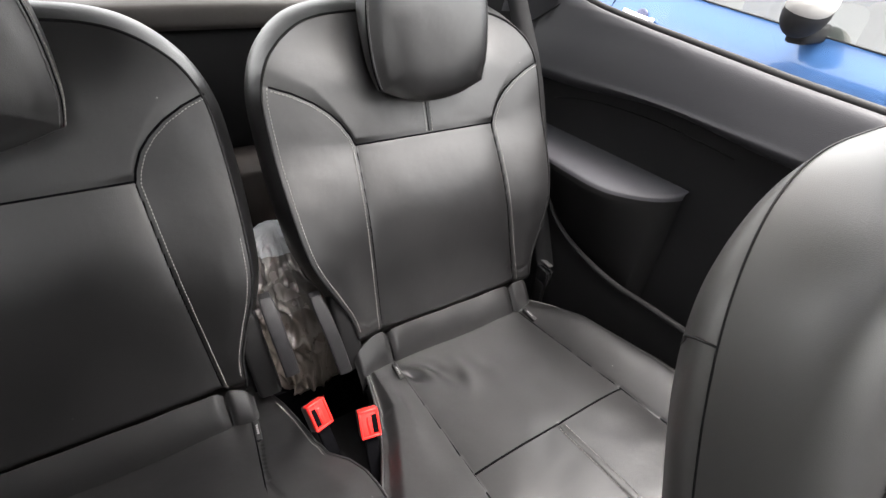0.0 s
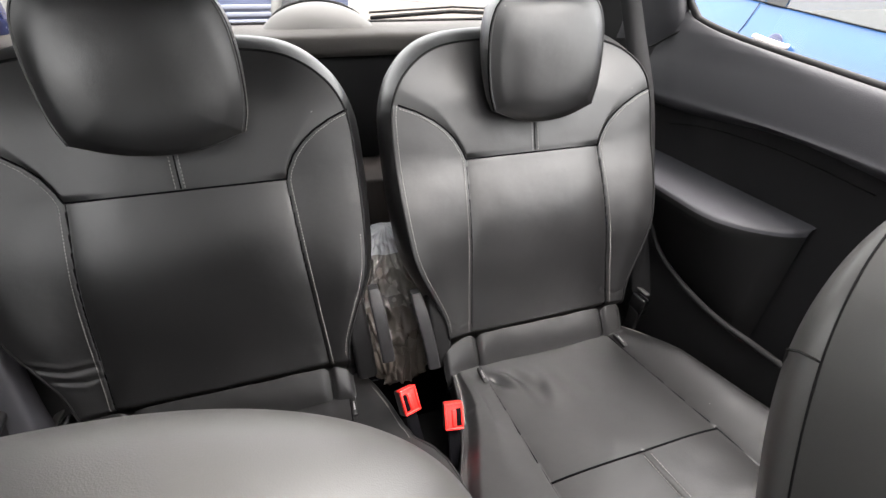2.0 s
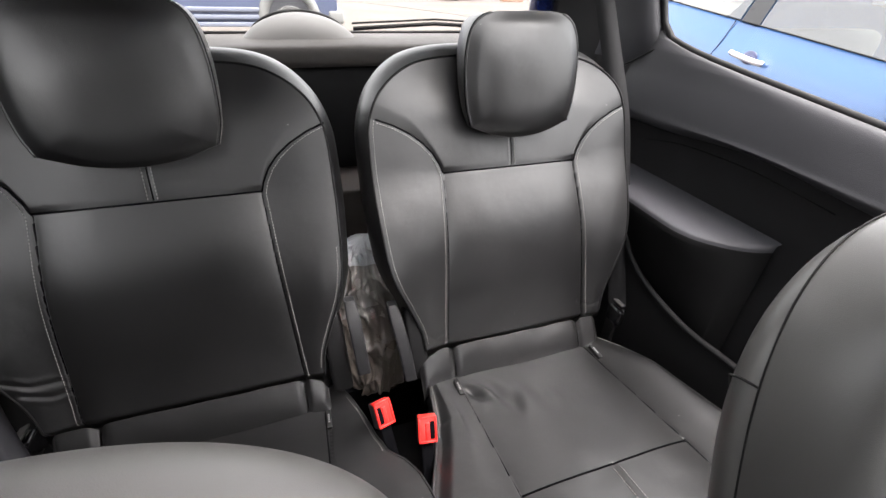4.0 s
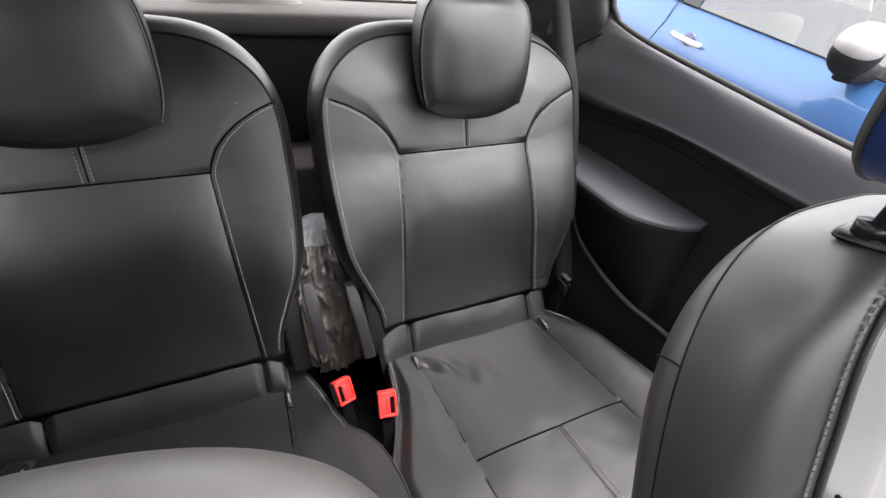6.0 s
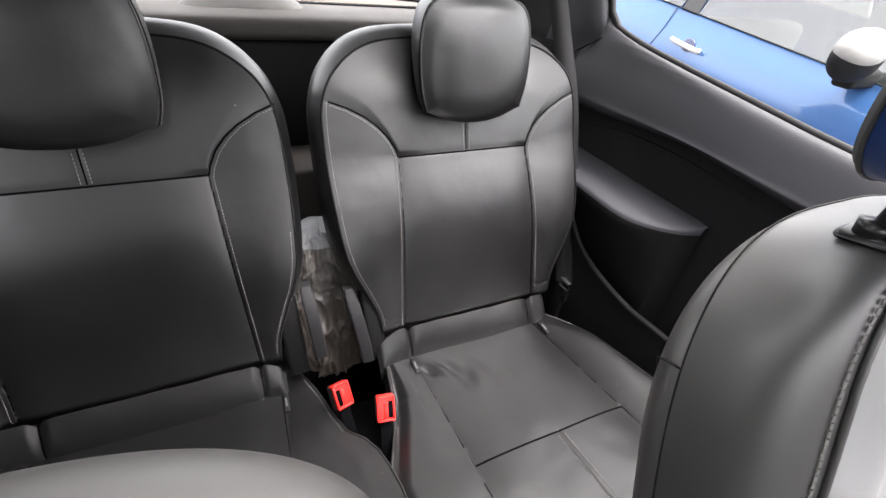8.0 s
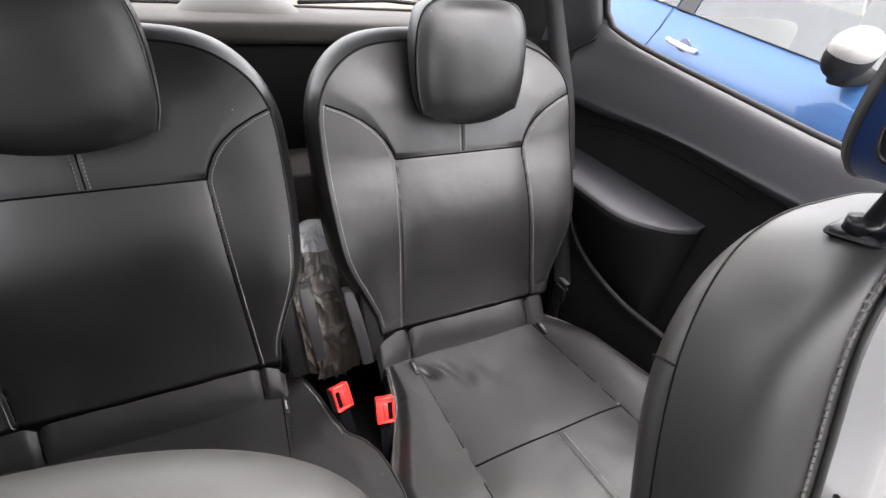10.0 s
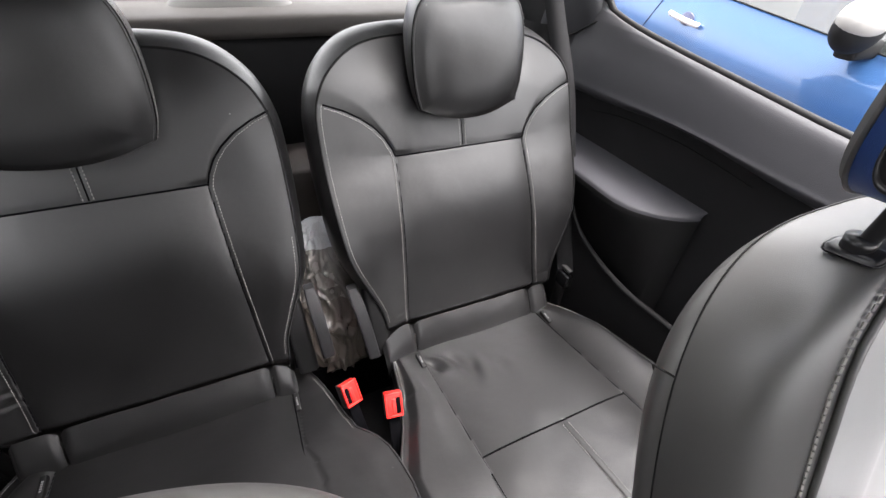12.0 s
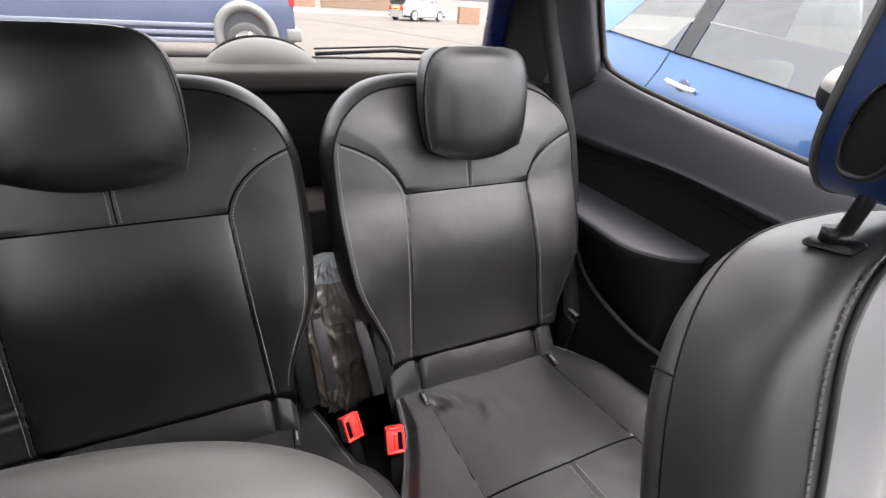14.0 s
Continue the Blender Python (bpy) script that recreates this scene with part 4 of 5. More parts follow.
for sg in (1, -1):
    rows = []
    for t in np.linspace(0, 1, 8):
        cx, cy, cz = sg * (0.665 - 0.02 * t) - (0.10 if sg < 0 else 0), 1.22 - 0.10 * t, 1.20 + 0.42 * t
        rows.append([(cx - sg * 0.055, cy - 0.005, cz), (cx - sg * 0.045, cy - 0.035, cz), (cx + sg * 0.03, cy - 0.05, cz), (cx + sg * 0.06, cy + 0.02, cz), (cx - sg * 0.04, cy + 0.03, cz)])
    sheet("window_frame", np.array(rows), BODY_BLUE, gate, "dark blue painted window frame", wrap=True)
box("window_header", -0.62, 0.62, 1.08, 1.14, 1.575, 1.64, BODY_BLUE, gate, bevel=0.01)
rw = thing("window_rear", "clear rear window", "window", kind="structure")
pane = mesh_ob("pane", [(-0.74, 1.245, 1.21), (0.64, 1.245, 1.21), (0.61, 1.13, 1.60), (-0.71, 1.13, 1.60)], [(0, 1, 2, 3)], CLEAR, rw)
pane.visible_shadow = False
ws = thing("window_windscreen", "clear windscreen", "window", kind="structure")
pane = mesh_ob("pane", [(-0.74, -1.55, 1.06), (0.74, -1.55, 1.06), (0.62, -0.88, 1.61), (-0.62, -0.88, 1.61)], [(0, 1, 2, 3)], CLEAR, ws)
pane.visible_shadow = False


# black trim that closes the corner between the side pillar and the rear window
for sg in (1, -1):
    corner = thing("wall_corner_trim", "black rear corner trim", "trim", kind="structure")
    rows = []
    for t in np.linspace(0, 1, 8):
        z = 1.10 + 0.52 * t
        rows.append([(sg * (0.745 - 0.035 * t), 0.95 + 0.11 * t, z), (sg * (0.722 - 0.03 * t), 1.04 + 0.06 * t, z), (sg * (0.69 - 0.03 * t), 1.115 + 0.0 * t, z), (sg * (0.665 - 0.025 * t), 1.19 - 0.075 * t, z), (sg * (0.70 - 0.02 * t), 1.24 - 0.09 * t, z)])
    if sg < 0:
        rows = [[(x - 0.10, y, z) for x, y, z in r] for r in rows]
    sheet("corner_panel", np.array(rows), PLASTIC, corner)


# ---- belts, buckles and clutter ----
def ribbon(name, pts, width_dir, w, mat, parent=None, label="", thick=0.0015):
    c = curve_pts(pts, 0.012)
    wd = np.array(width_dir) / np.linalg.norm(width_dir)
    n = len(c)
    rows = np.zeros((n, 4, 3))
    t = np.gradient(c, axis=0)
    nn = np.cross(t, wd)
    nn /= np.linalg.norm(nn, axis=1)[:, None]
    rows[:, 0], rows[:, 1] = c - wd * w / 2 + nn * thick, c + wd * w / 2 + nn * thick
    rows[:, 2], rows[:, 3] = c + wd * w / 2 - nn * thick, c - wd * w / 2 - nn * thick
    return sheet(name, rows, mat, parent, label, wrap=True)


def belt(sg):
    b = thing("seat_belt", "dark webbing seat belt hanging beside the rear seat", "seat belt", group="rear seat belts")
    ribbon("webbing", [(sg * 0.645, 0.985, 1.56), (sg * 0.65, 0.95, 1.40), (sg * 0.655, 0.86, 1.24), (sg * 0.655, 0.77, 1.10), (sg * 0.65, 0.70, 0.95), (sg * 0.64, 0.63, 0.80), (sg * 0.635, 0.572, 0.655)], (0.8 * sg, -0.6, 0.0), 0.047, WEBBING, b)
    latch = part("latch_plate", box_bm(sg * 0.635 - 0.010, sg * 0.635 + 0.010, 0.545, 0.592, 0.600, 0.648, 0.006, 3), GLOSS_BLACK, b, "black latch with a folded metal tongue")
    part("tongue", box_bm(sg * 0.632 - 0.004, sg * 0.632 + 0.004, 0.540, 0.602, 0.650, 0.658, 0.0015), GLOSS_BLACK, latch, "dark metal tongue")
    part("tongue_bar", box_bm(sg * 0.632 - 0.006, sg * 0.632 + 0.006, 0.548, 0.594, 0.664, 0.669, 0.0015), TRIM_LIGHT, latch, "pale belt loop edge")
    tube("belt_button", [(sg * 0.615, 0.735, 1.11), (sg * 0.605, 0.730, 1.11)], 0.006, CHROME, b, "small pale belt stop", sides=12)
    part("anchor_stalk", box_bm(sg * 0.63 - 0.006, sg * 0.63 + 0.006, 0.552, 0.586, 0.50, 0.605, 0.004), RUBBER_AND_SHADE, b)


belt(1)
belt(-1)


def buckle(at, turn, slot, label):
    """A belt buckle: black body, red release button with its recess, on a webbing stalk."""
    b = thing("belt_buckle", label, "belt buckle", at, group="rear belt buckles")
    b.rotation_euler = turn
    b.scale = (0.9, 0.9, 0.9)
    part("housing", box_bm(-0.0185, 0.0185, -0.010, 0.012, -0.051, -0.001, 0.004, 3), GLOSS_BLACK, b, "black buckle housing")
    # red face: a raised rim round a recess with the tongue slot and the push bar
    s = 1 if slot > 0 else -1
    face = part("release_button", box_bm(-0.0175, 0.0175, -0.0135, 0.004, -0.049, 0.000, 0.0025, 3), RED, b, "glossy red release button")
    for x0, x1, z0, z1 in ((-0.0175, 0.0175, -0.0045, 0.0005), (-0.0175, 0.0175, -0.0495, -0.0455), (-0.0178, -0.0138, -0.046, -0.004), (0.0138, 0.0178, -0.046, -0.004)):
        part("button_rim", box_bm(x0, x1, -0.0160, -0.012, z0, z1, 0.0011), RED, face)
    part("tongue_slot", box_bm(*sorted((s * 0.0045, s * 0.0136)), -0.0140, -0.010, -0.043, -0.010, 0.0008), SHADE_BLACK, b, "dark tongue slot")
    part("push_bar", box_bm(*sorted((s * -0.004, s * 0.0042)), -0.0165, -0.012, -0.043, -0.012, 0.0015), RED, face)
    # stalk colour carries the deep shade between the seats
    part("stalk", box_bm(-0.012, 0.012, -0.004, 0.004, -0.24, -0.05, 0.003), SHADE_BLACK, b, "webbing stalk, blackened for the shade of the gap")
    return b


buckle((-0.026, 0.407, 0.724), (radians(-38), radians(8), radians(20)), -1, "red and black belt buckle standing between the rear seats")
buckle((0.048, 0.355, 0.724), (radians(-38), radians(2), radians(-8)), 1, "red and black belt buckle leaning on the seat cushion")


def bar(name, top, low, wide, deep, mat, parent, label=""):
    """A slightly bowed plastic bar with rounded edges, from top to low."""
    top, low = np.array(top), np.array(low)
    rows = []
    ang = np.linspace(0, 2 * np.pi, 24, endpoint=False)
    for t in np.linspace(0, 1, 14):
        c = top * (1 - t) + low * t + np.array([0, -0.010, 0.012]) * math.sin(math.pi * t)
        k = 0.75 + 0.25 * min(1, t * 5)
        rows.append(np.stack([c[0] + wide / 2 * k * np.sign(np.cos(ang)) * np.abs(np.cos(ang)) ** 0.4, c[1] + deep / 2 * np.sign(np.sin(ang)) * np.abs(np.sin(ang)) ** 0.4, np.full(24, c[2])], -1))
    ob = sheet(name, np.array(rows), mat, parent, label, wrap=True)
    for e in (0, -1):
        mesh_ob("end_cap", [*rows[e].tolist(), rows[e].mean(0).tolist()], [(i, (i + 1) % 24, 24) for i in range(24)], mat, ob)
    return ob


def recliner(top, low, shield_top, shield_low):
    h = thing("recliner_cover", "black plastic recliner bar and shield between the rear seats", "seat hinge", group="recliner covers")
    bar("release_bar", top, low, 0.025, 0.016, PLASTIC, h, "black flat bar")
    bar("shield", shield_top, shield_low, 0.040, 0.05, RUBBER_AND_SHADE, h)
    return h


recliner((0.034, 0.555, 0.815), (0.054, 0.487, 0.665), (0.074, 0.580, 0.82), (0.080, 0.525, 0.64))
recliner((-0.047, 0.555, 0.845), (-0.038, 0.487, 0.715), (-0.088, 0.580, 0.84), (-0.080, 0.525, 0.66))


side_cover = thing("seat_side_cover", "grey plastic side cover beside the outer rear bolster", "seat cover")
bar("cover_panel", (-0.660, 0.60, 0.87), (-0.632, 0.50, 0.62), 0.05, 0.05, PAD, side_cover)


# crumpled bag behind the gap
bag = thing("plastic_bag", "crumpled grey polythene bag stuffed behind the rear seats", "bag")
n, m = 120, 200
uu, vv = np.meshgrid(np.linspace(0, np.pi, n), np.linspace(0, 2 * np.pi, m, endpoint=False), indexing="ij")
bx, by, bz = np.sin(uu) * np.cos(vv), np.sin(uu) * np.sin(vv), np.cos(uu)
drift = np.vectorize(lambda x, y, z: noise.noise((x * 1.8, y * 1.8, z * 2.4)))(bx, by, bz)
drift2 = np.vectorize(lambda x, y, z: noise.noise((x * 3.2 + 5, y * 3.2, z * 3.0)))(bx, by, bz)
fold = (1 - np.abs(np.sin(vv * 6 + 4.2 * drift + 1.5 * bz))) ** 1.4 * (0.55 + 0.6 * drift2)
cross = (1 - np.abs(np.sin(bz * 7 + 3.5 * drift2 + 1.2 * np.sin(vv * 2)))) ** 3 * (0.5 + 0.8 * drift)
fine_fold = (1 - np.abs(np.sin(vv * 15 + 2.5 * drift2 + 1.5 * bz))) ** 2
r = 0.76 + (0.32 * fold + 0.20 * cross + 0.09 * fine_fold) * np.sin(uu) ** 0.6
BP = np.stack([0.012 + 0.125 * bx * r, 0.745 + 0.095 * by * r - 0.10 * smooth(0.2, -0.9, bz), 0.665 + 0.20 * bz * (0.92 + 0.1 * r)], -1)
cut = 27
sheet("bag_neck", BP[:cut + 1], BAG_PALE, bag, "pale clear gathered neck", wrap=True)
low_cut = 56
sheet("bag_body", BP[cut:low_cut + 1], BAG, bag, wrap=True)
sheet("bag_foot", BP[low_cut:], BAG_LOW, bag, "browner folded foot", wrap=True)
cover = thing("load_cover", "brown board lying behind the rear seats", "load cover")
bm = box_bm(-0.30, 0.30, 0.90, 1.07, 0.66, 0.905, 0.01)
part("board", bm, BROWN_BOARD, cover)


# ---- outside ----
GROUND = 0.12
ground = mesh_ob("ground", [(-400, -400, GROUND), (400, -400, GROUND), (400, 500, GROUND), (-400, 500, GROUND)], [(0, 1, 2, 3)], ASPHALT, shade=False)
tagged(ground, "pale worn tarmac road and drive", "ground", kind="structure")


def loft(name, secs, mat, parent, label="", wrap=False):
    return sheet(name, np.array(secs, float), mat, parent, label, wrap=wrap)


def wheel(parent, at, r, w, side):
    """Tyre and rim; side is the way the rim faces along the local x."""
    ang = np.linspace(0, 2 * np.pi, 40, endpoint=False)
    prof = [(-w / 2, r * 0.66), (-w / 2, r * 0.92), (-w * 0.35, r), (w * 0.35, r), (w / 2, r * 0.92), (w / 2, r * 0.66)]
    P = np.array([[(at[0] + x, at[1] + q * math.cos(a), at[2] + q * math.sin(a)) for a in ang] for x, q in prof])
    ty = sheet("tyre", P, TYRE, parent, wrap=True)
    prof = [(side * w * 0.5, r * 0.67), (side * w * 0.42, r * 0.60), (side * w * 0.30, r * 0.30), (side * w * 0.42, r * 0.12), (side * w * 0.42, 0.001)]
    P = np.array([[(at[0] + x, at[1] + q * math.cos(a), at[2] + q * math.sin(a)) for a in ang] for x, q in prof])
    rimob = sheet("rim", P, ALLOY, ty, wrap=True)
    for k in range(5):
        a = 2 * math.pi * k / 5
        c = (at[0] + side * w * 0.43, at[1] + 0.38 * r * math.cos(a), at[2] + 0.38 * r * math.sin(a))
        bm = bmesh.new()
        bmesh.ops.create_cube(bm, size=1, matrix=Matrix.Translation(c) @ Euler((a, 0, 0)).to_matrix().to_4x4() @ Matrix.Diagonal((0.02, 0.5 * r, 0.14 * r, 1)))
        part("spoke", bm, ALLOY, ty)


def hatchback(name, label, paint, length, width, height, sill0, sill1, at, rz, near_detail=False, pillar_t=0.62):
    """A three-door hatchback: nose towards local -y, its base on z = 0. sill0, sill1: the window line's height at nose and tail."""
    car = thing(name, label, "car", at)
    car.rotation_euler = (0, 0, rz)
    L, W = length, width / 2
    ys = np.linspace(-L / 2, L / 2, 80)
    t = (ys + L / 2) / L
    plan = W * np.clip(1 - 0.30 * np.abs(2 * t - 1) ** 5 - 0.02 * (2 * t - 1) ** 2, 0.2, 1)
    sill = sill0 + (sill1 - sill0) * t
    bonnet = np.where(t < 0.24, 0.70 + (sill0 - 0.70) * smooth(0, 0.24, t), sill)
    tailz = np.where(t > 0.95, sill - 0.25 * smooth(0.95, 1.0, t), bonnet)
    for sg in (1, -1):
        secs = []
        for y, p, s in zip(ys, plan, tailz):
            h = s - 0.20
            secs.append([(sg * (p * 0.93), y, 0.18), (sg * (p * 0.985), y, 0.26), (sg * (p * 1.0), y, 0.20 + h * 0.38), (sg * (p * 1.016), y, 0.20 + h * 0.60), (sg * (p * 1.019), y, 0.20 + h * 0.72), (sg * (p * 1.015), y, 0.20 + h * 0.80), (sg * (p * 0.994), y, 0.20 + h * 0.90), (sg * (p * 0.945), y, s)])
        fine = [resample(curve_pts(r, 0.01), 0.001)[np.linspace(0, len(resample(curve_pts(r, 0.01), 0.001)) - 1, 34).astype(int)] for r in secs]
        loft("body_side", fine, paint, car)
    deck = [[(-p * 0.945, y, s), (-p * 0.5, y, s + 0.02), (0, y, s + 0.03), (p * 0.5, y, s + 0.02), (p * 0.945, y, s)] for y, p, s in zip(ys, plan, tailz)]
    n0 = int(0.27 * 80)
    loft("bonnet", deck[:n0], paint, car)
    ends = [ys[0], ys[-1]]
    for e in (0, -1):
        rows = [[(x * plan[e] * 0.93, ends[e], z) for x in np.linspace(-1, 1, 9)] for z in np.linspace(0.18, tailz[e], 5)]
        loft("bumper", rows, paint, car)
    # cabin: roof, pillars and glass
    roof_t = np.linspace(0.40, 0.93, 20)
    ry = -L / 2 + roof_t * L
    rh = height - 0.05 * ((roof_t - 0.62) / 0.3) ** 2
    RW = W * 0.70
    loft("roof", [[(x * RW, y, z - 0.05 * x ** 4) for x in np.linspace(-1, 1, 17)] for y, z in zip(ry, rh)], paint, car)
    y_s, y_e = -L / 2 + 0.24 * L, -L / 2 + 0.975 * L
    def side_pt(tt, up, sg):
        """A point of the glasshouse: tt along the car, up from sill (0) to roof (1)."""
        s = sill0 + (sill1 - sill0) * tt
        top = height - 0.05 * ((np.clip(tt, 0.4, 0.93) - 0.62) / 0.3) ** 2 - 0.05
        x = sg * ((W * 0.945 * (1 - 0.02 * (2 * tt - 1) ** 2)) * (1 - up) + RW * up)
        return (x, -L / 2 + tt * L, s * (1 - up) + top * up)
    for sg in (1, -1):
        def quad(name, a0, a1, b0, b1, mat, lab="", off=0.0, u0=0.0, u1=1.0):
            rows = []
            for u in np.linspace(u0, u1, 7):
                rows.append([np.array(side_pt(a0 * (1 - u) + b0 * u + q * ((a1 * (1 - u) + b1 * u) - (a0 * (1 - u) + b0 * u)), u, sg)) + np.array([sg * off, 0, 0]) for q in np.linspace(0, 1, 9)])
            return sheet(name, np.array(rows), mat, car, lab)
        p = pillar_t
        g = quad("door_window", 0.36, p - 0.007, 0.47, p + 0.004, CAR_GLASS, "pale reflecting door glass")
        g.visible_shadow = False
        g = quad("quarter_window", p + 0.020, 0.79, p + 0.030, 0.755, CAR_GLASS, "pale reflecting quarter glass", u0=0.02)
        g.visible_shadow = False
        quad("middle_pillar", p - 0.006, p + 0.017, p + 0.005, p + 0.027, GLOSS_BLACK, "black middle pillar", off=0.004)
        quad("front_pillar", 0.31, 0.365, 0.43, 0.475, paint, off=0.003)
        quad("rear_pillar", 0.788, 0.975, 0.753, 0.93, paint, off=0.003)
        quad("roof_rail", 0.27, 0.97, 0.41, 0.93, paint, off=0.004, u0=0.93)
        tube("window_rubber", [np.array(side_pt(tt, 0.0, sg)) + np.array([sg * 0.006, 0, 0.004]) for tt in np.linspace(0.33, 0.79, 40)], 0.0035, RUBBER_AND_SHADE, car, sides=6)
        # door: handle on its dished recess, mirror, shut line
        hy = -L / 2 + (p + 0.009) * L
        hz = (sill0 + (sill1 - sill0) * p) - 0.12
        hx = sg * W * 1.006
        # low bulge in darker paint, the dish's shade put into its colour
        bm = bmesh.new()
        bmesh.ops.create_uvsphere(bm, u_segments=24, v_segments=12, radius=1, matrix=Matrix.Translation((hx - sg * 0.004, hy - 0.11, hz)) @ Matrix.Diagonal((0.008, 0.036, 0.030, 1)))
        part("handle_recess", bm, BODY_BLUE, car, "shadowed round handle dish")
        tube("door_handle", [tuple(q) for q in curve_pts([(hx + sg * 0.010, hy - 0.025, hz + 0.011), (hx + sg * 0.022, hy - 0.05, hz + 0.009), (hx + sg * 0.025, hy - 0.11, hz), (hx + sg * 0.022, hy - 0.165, hz - 0.008), (hx + sg * 0.008, hy - 0.19, hz - 0.012)], 0.008)], 0.011, CHROME, car, "silver pull handle", sides=12)
        sx = sg * W
        s0 = side_pt(p + 0.023, 0, sg)
        tube("door_shut_line", [(s0[0] + sg * 0.006, s0[1], s0[2]), (sx * 0.992, s0[1] + 0.005, s0[2] - 0.085), (sx * 1.015, s0[1] + 0.05, s0[2] - 0.19), (sx * 1.019, s0[1] + 0.09, s0[2] - 0.30), (sx * 1.004, s0[1] + 0.10, 0.52)], 0.002, RUBBER_AND_SHADE, car, sides=5)
        mb = bmesh.new()
        my = -L / 2 + (0.462 if near_detail else 0.40) * L
        mz = sill0 + (sill1 - sill0) * (0.44 if near_detail else 0.3)
        bmesh.ops.create_uvsphere(mb, u_segments=24, v_segments=14, radius=1, matrix=Matrix.Translation((sg * (W + 0.10), my, mz + 0.085)) @ Matrix.Diagonal((0.105, 0.06, 0.075, 1)))
        mirror = part("door_mirror", mb, RUBBER_AND_SHADE if near_detail else paint, car, "black door mirror with a pale cap" if near_detail else "")
        if near_detail:
            cb = bmesh.new()
            bmesh.ops.create_uvsphere(cb, u_segments=24, v_segments=14, radius=1, matrix=Matrix.Translation((sg * (W + 0.115), my - 0.008, mz + 0.110)) @ Matrix.Diagonal((0.098, 0.062, 0.060, 1)))
            part("mirror_cap", cb, KERB, mirror, "pale mirror cap")
        part("mirror_foot", box_bm(min(sg * (W - 0.06), sg * (W + 0.09)), max(sg * (W - 0.06), sg * (W + 0.09)), my - 0.03, my + 0.04, mz - 0.01, mz + 0.05, 0.015), RUBBER_AND_SHADE, mirror)
    # windscreen and tail glass
    for nm, a, b in (("windscreen", 0.245, 0.405), ("tail_window", 0.972, 0.925)):
        rows = [[np.array(side_pt(a * (1 - u) + b * u, u, 1)) * np.array([x, 1, 1]) for x in np.linspace(-0.97, 0.97, 9)] for u in np.linspace(0, 1, 6)]
        g = sheet(nm, np.array(rows), CAR_GLASS, car)
        g.visible_shadow = False
    # tail lamps, plate, wheels, floor
    for sg in (1, -1):
        part("tail_lamp", box_bm(min(sg * plan[-1] * 0.62, sg * plan[-1] * 0.95), max(sg * plan[-1] * 0.62, sg * plan[-1] * 0.95), L / 2 + 0.002, L / 2 + 0.02, sill1 - 0.52, sill1 - 0.27, 0.02), LAMP_RED, car, "red tail lamp")
        for t_w in (0.19, 0.81):
            wheel(car, (sg * (W - 0.09), -L / 2 + t_w * L, 0.30), 0.30, 0.19, sg)
    plate = part("rear_plate", box_bm(-0.26, 0.26, L / 2 + 0.004, L / 2 + 0.016, 0.55, 0.66, 0.003), PLATE, car, "yellow number plate with a dark bar")
    part("plate_bar", box_bm(-0.21, 0.21, L / 2 + 0.015, L / 2 + 0.018, 0.58, 0.63), RUBBER_AND_SHADE, plate)
    box("underbody", -W * 0.88, W * 0.88, -L / 2 + 0.05, L / 2 - 0.05, 0.20, 0.30, RUBBER_AND_SHADE, car)
    for sg in (-0.36, 0.36):
        part("seat_back", box_bm(sg - 0.23, sg + 0.23, -0.06, 0.10, 0.45, 1.08, 0.06, 4), SEAT_GREY, car, "pale grey seat")
        part("seat_head", box_bm(sg - 0.12, sg + 0.12, 0.02, 0.11, 1.10, 1.28, 0.04, 3), SEAT_GREY, car)
        part("seat_cushion", box_bm(sg - 0.24, sg + 0.24, -0.55, 0.0, 0.38, 0.56, 0.05, 3), SEAT_GREY, car)
    part("rear_bench", box_bm(-0.58, 0.58, 0.85, 1.05, 0.45, 1.05, 0.06, 4), SEAT_GREY, car)
    part("dashboard", box_bm(-0.66, 0.66, -0.95, -0.55, 0.6, 0.92, 0.05, 3), RUBBER_AND_SHADE, car)
    return car


hatchback("parked_car", "bright blue three-door hatchback parked alongside the side window", CAR_BLUE, 4.0, 1.72, 1.50, 0.794, 1.267, (2.66, 0.85, GROUND), 0, near_detail=True, pillar_t=0.651)
hatchback("white_car", "small white hatchback parked across the road by a fence", CAR_WHITE, 3.7, 1.65, 1.50, 0.92, 1.05, (10.0, 27.3, GROUND), radians(118))

# ---- blue van behind ----
van = thing("blue_van", "faded dark blue van with pale grey wheel arches and side strips", "van", (0, 0, 0))
VY = 9.0
ys = np.linspace(-4.6, 0.85, 60)
rows = []
for x in ys:
    rows.append([(x, VY + 0.04, GROUND + 0.38), (x, VY, GROUND + 0.55), (x, VY - 0.02, GROUND + 0.95), (x, VY, GROUND + 1.15), (x, VY + 0.06, GROUND + 1.60), (x, VY + 0.22, GROUND + 2.05)])
sheet("body_side", np.array(rows), VAN_BLUE, van)
box("body_rear", 0.82, 0.88, VY + 0.03, VY + 1.9, GROUND + 0.40, GROUND + 2.0, VAN_BLUE, van, bevel=0.02)
box("roof", -4.6, 0.86, VY + 0.2, VY + 1.8, GROUND + 2.03, GROUND + 2.10, VAN_BLUE, van, bevel=0.03)
box("far_side", -4.6, 0.86, VY + 1.88, VY + 1.94, GROUND + 0.4, GROUND + 2.05, VAN_BLUE, van)
part("tail_lamp", box_bm(0.80, 0.90, VY - 0.03, VY + 0.12, GROUND + 0.98, GROUND + 1.5, 0.02), LAMP_RED, van, "red tail lamp")
part("rear_bumper", box_bm(0.70, 0.98, VY - 0.02, VY + 1.9, GROUND + 0.40, GROUND + 0.62, 0.04), GREY_CLAD, van, "grey bumper")
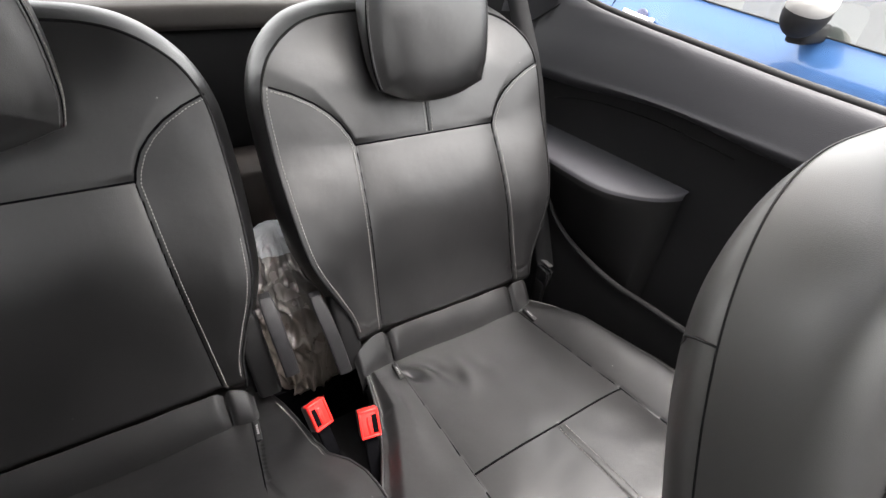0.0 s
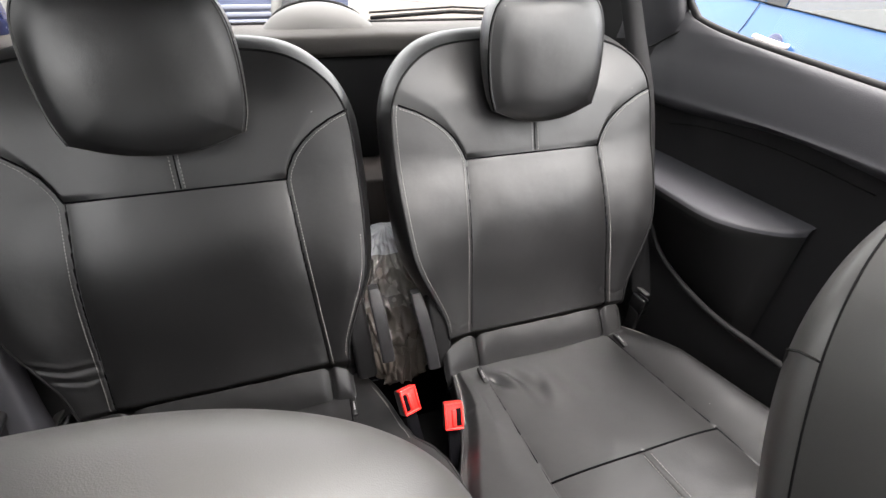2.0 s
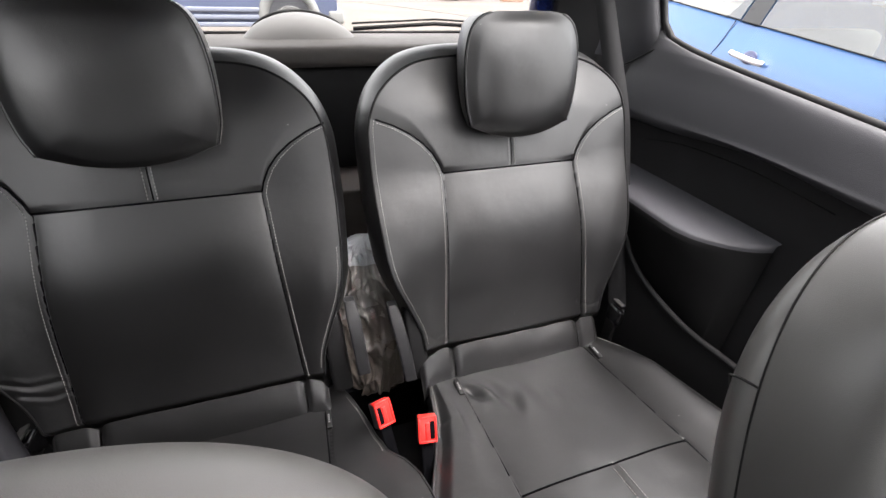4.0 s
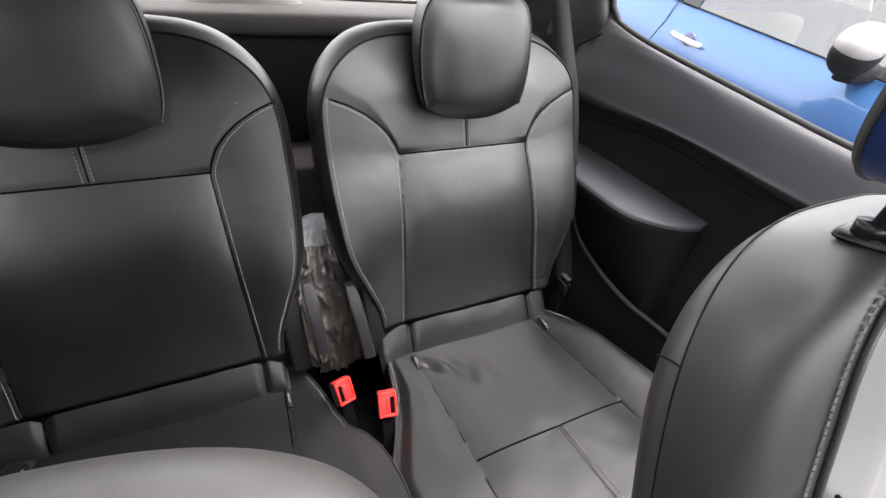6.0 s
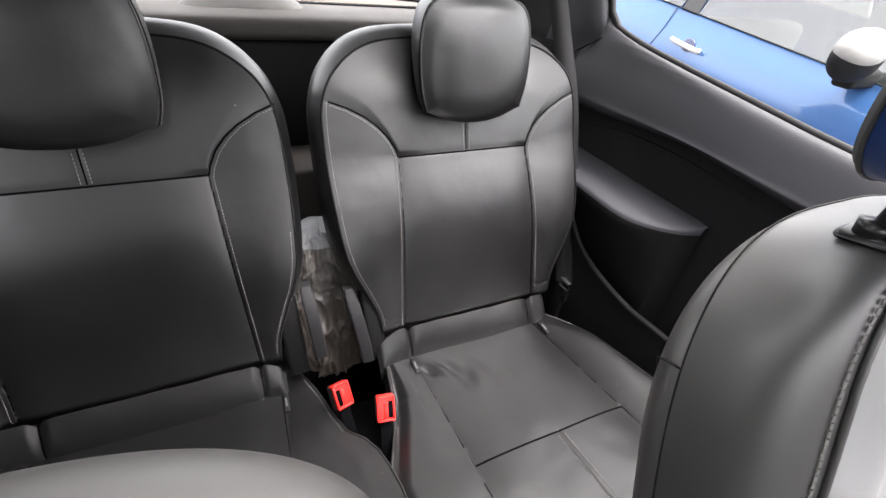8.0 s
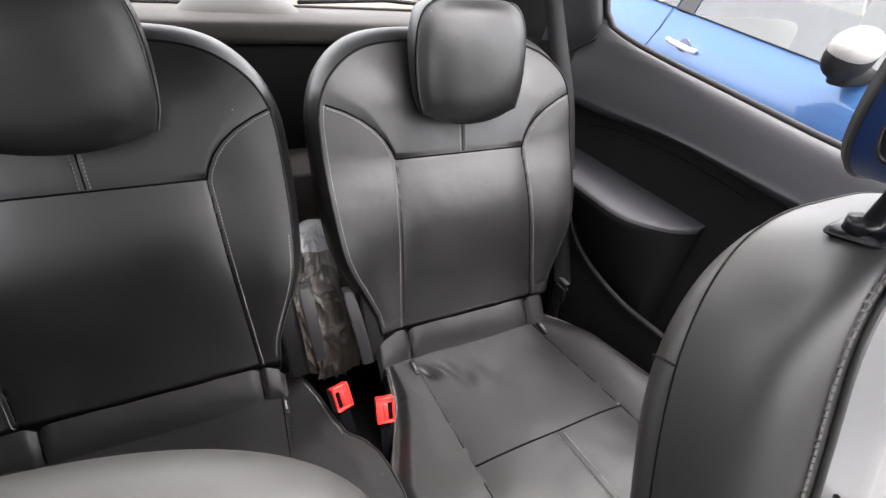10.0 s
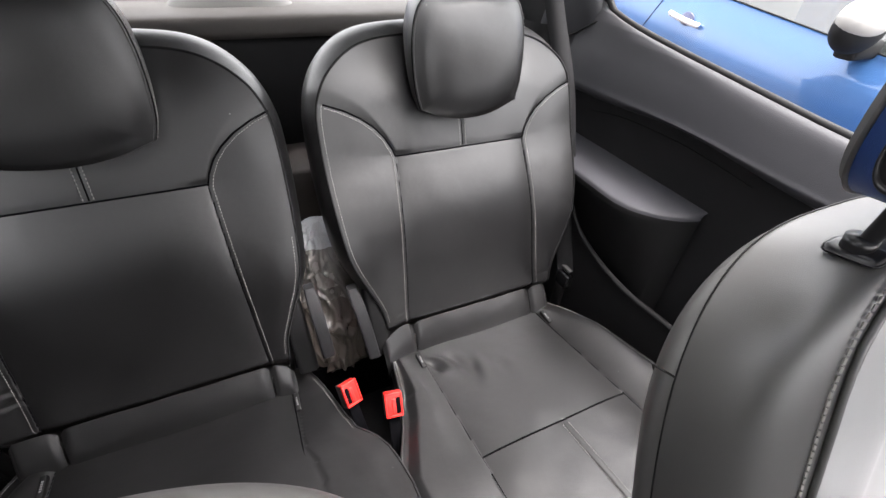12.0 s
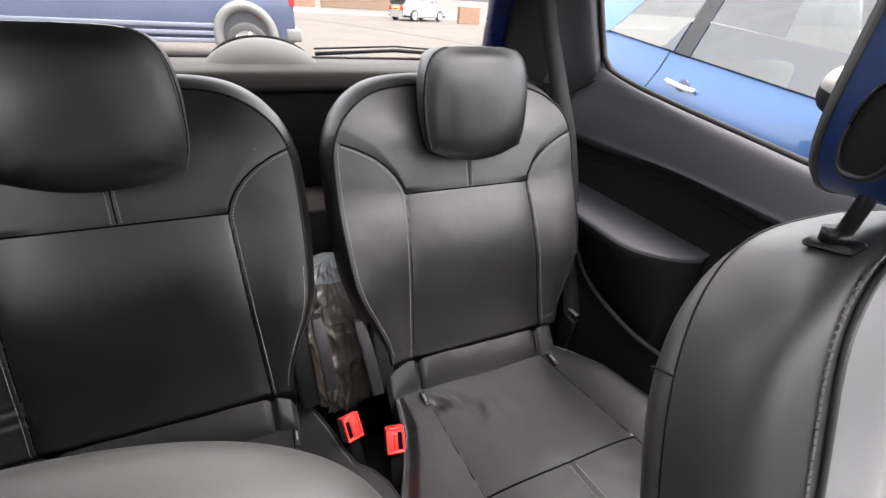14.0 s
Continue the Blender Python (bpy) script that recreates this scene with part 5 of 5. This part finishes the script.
for k in range(3):
    part("side_strip", box_bm(-3.4, -0.47, VY - 0.055, VY - 0.005, GROUND + 0.36 + 0.115 * k, GROUND + 0.43 + 0.115 * k, 0.012), VAN_STRIP, van, "pale grey side strip")
for cx in (0.03, -3.9):
    rings = []
    for q, yy in ((0.375, VY - 0.02), (0.40, VY - 0.075), (0.46, VY - 0.095), (0.52, VY - 0.075), (0.54, VY - 0.01)):
        rings.append([(cx + q * math.cos(a), yy, GROUND + 0.46 + q * 1.06 * math.sin(a)) for a in np.linspace(-0.25, np.pi + 0.25, 48)])
    sheet("wheel_arch", np.array(rings), GREY_CLAD, van, "pale grey arch flare")
    a = np.linspace(0, 2 * np.pi, 40)
    mesh_ob("arch_lining", [(cx, VY - 0.026, GROUND + 0.46), *[(cx + 0.385 * math.cos(t), VY - 0.026, GROUND + 0.46 + 0.40 * math.sin(t)) for t in a]], [(0, i, i + 1) for i in range(1, 40)], PAD, van)
    w = thing("wheel", "van wheel", "wheel")
    w.parent = van
    for key in ("label", "category"):
        del w[key]
    w.location = (cx, VY - 0.05, GROUND + 0.35)
    w.rotation_euler = (0, 0, radians(-90))
    wheel(w, (0, 0, 0), 0.345, 0.2, 1)

# ---- far side of the road ----
pave = mesh_ob("pavement", [(-60, 31.0, GROUND + 0.10), (80, 31.0, GROUND + 0.10), (80, 40, GROUND + 0.16), (-60, 40, GROUND + 0.16)], [(0, 1, 2, 3)], PAVING, shade=False)
tagged(pave, "pinkish paved footway across the road", "pavement", kind="structure")
gutter = thing("road_joint", "dark tarred gutter joint across the pale road", "road joint", kind="structure")
gp = resample(np.array([(1.1, 28.6, 0.0), (2.26, 25.55, 0.0), (4.66, 20.55, 0.0), (6.27, 15.86, 0.0), (8.6, 8.5, 0.0)]), 0.5)
rows = []
for i, p in enumerate(gp):
    w = 0.055 + 0.02 * noise.noise((p[1] * 0.9, 0.3, 0.0))
    rows.append([(p[0] - w, p[1], GROUND), (p[0] - w * 0.8, p[1], GROUND + 0.008), (p[0] + w * 0.8, p[1], GROUND + 0.008), (p[0] + w, p[1], GROUND)])
sheet("tar_strip", np.array(rows), TAR, gutter)
kerb = thing("kerb", "pale concrete kerb along the far pavement", "kerb", kind="structure")
for k in range(60):
    box("kerb_stone", -20 + 0.92 * k, -20 + 0.92 * k + 0.90, 30.85, 31.0, GROUND - 0.05, GROUND + 0.115, KERB, kerb, bevel=0.01)

fence = thing("timber_fence", "brown weathered horizontal board fence", "fence")
for k in range(13):
    part("board", box_bm(5.7, 14.4, 36.0, 36.03, GROUND + 0.18 + k * 0.148, GROUND + 0.315 + k * 0.148, 0.006), FENCE, fence)
for k in range(6):
    part("post", box_bm(5.7 + 1.72 * k, 5.8 + 1.72 * k, 36.03, 36.13, GROUND, GROUND + 2.15, 0.006), FENCE, fence)


def brick_wall(name, label, x0, x1, y, h, deep=0.215):
    w = thing(name, label, "wall")
    box("mortar_core", x0 + 0.006, x1 - 0.006, y + 0.006, y + deep - 0.006, GROUND, GROUND + h, MORTAR, w)
    me = None
    for r in range(int(h / 0.075)):
        off = 0.1125 if r % 2 else 0.0
        x = x0 - off
        while x < x1 - 0.05:
            a, b = max(x, x0), min(x + 0.215, x1)
            if b - a > 0.06:
                if abs(b - a - 0.215) < 1e-6 and me:
                    ob = new("brick", me)
                    ob.parent = w
                    ob.location = (a, y, GROUND + 0.005 + r * 0.075)
                else:
                    bm = box_bm(0, b - a, 0, deep, 0, 0.065, 0.004, 1)
                    ob = part("brick", bm, BRICK, w, shade=False)
                    ob.location = (a, y, GROUND + 0.005 + r * 0.075)
                    if abs(b - a - 0.215) < 1e-6:
                        me = ob.data
            x += 0.225
    return w


brick_wall("brick_wall", "red-brown brick garden wall", 3.3, 5.3, 36.0, 1.7)
brick_wall("brick_pier", "red-brown brick gate pier", 12.1, 13.5, 25.8, 0.95, deep=0.33)
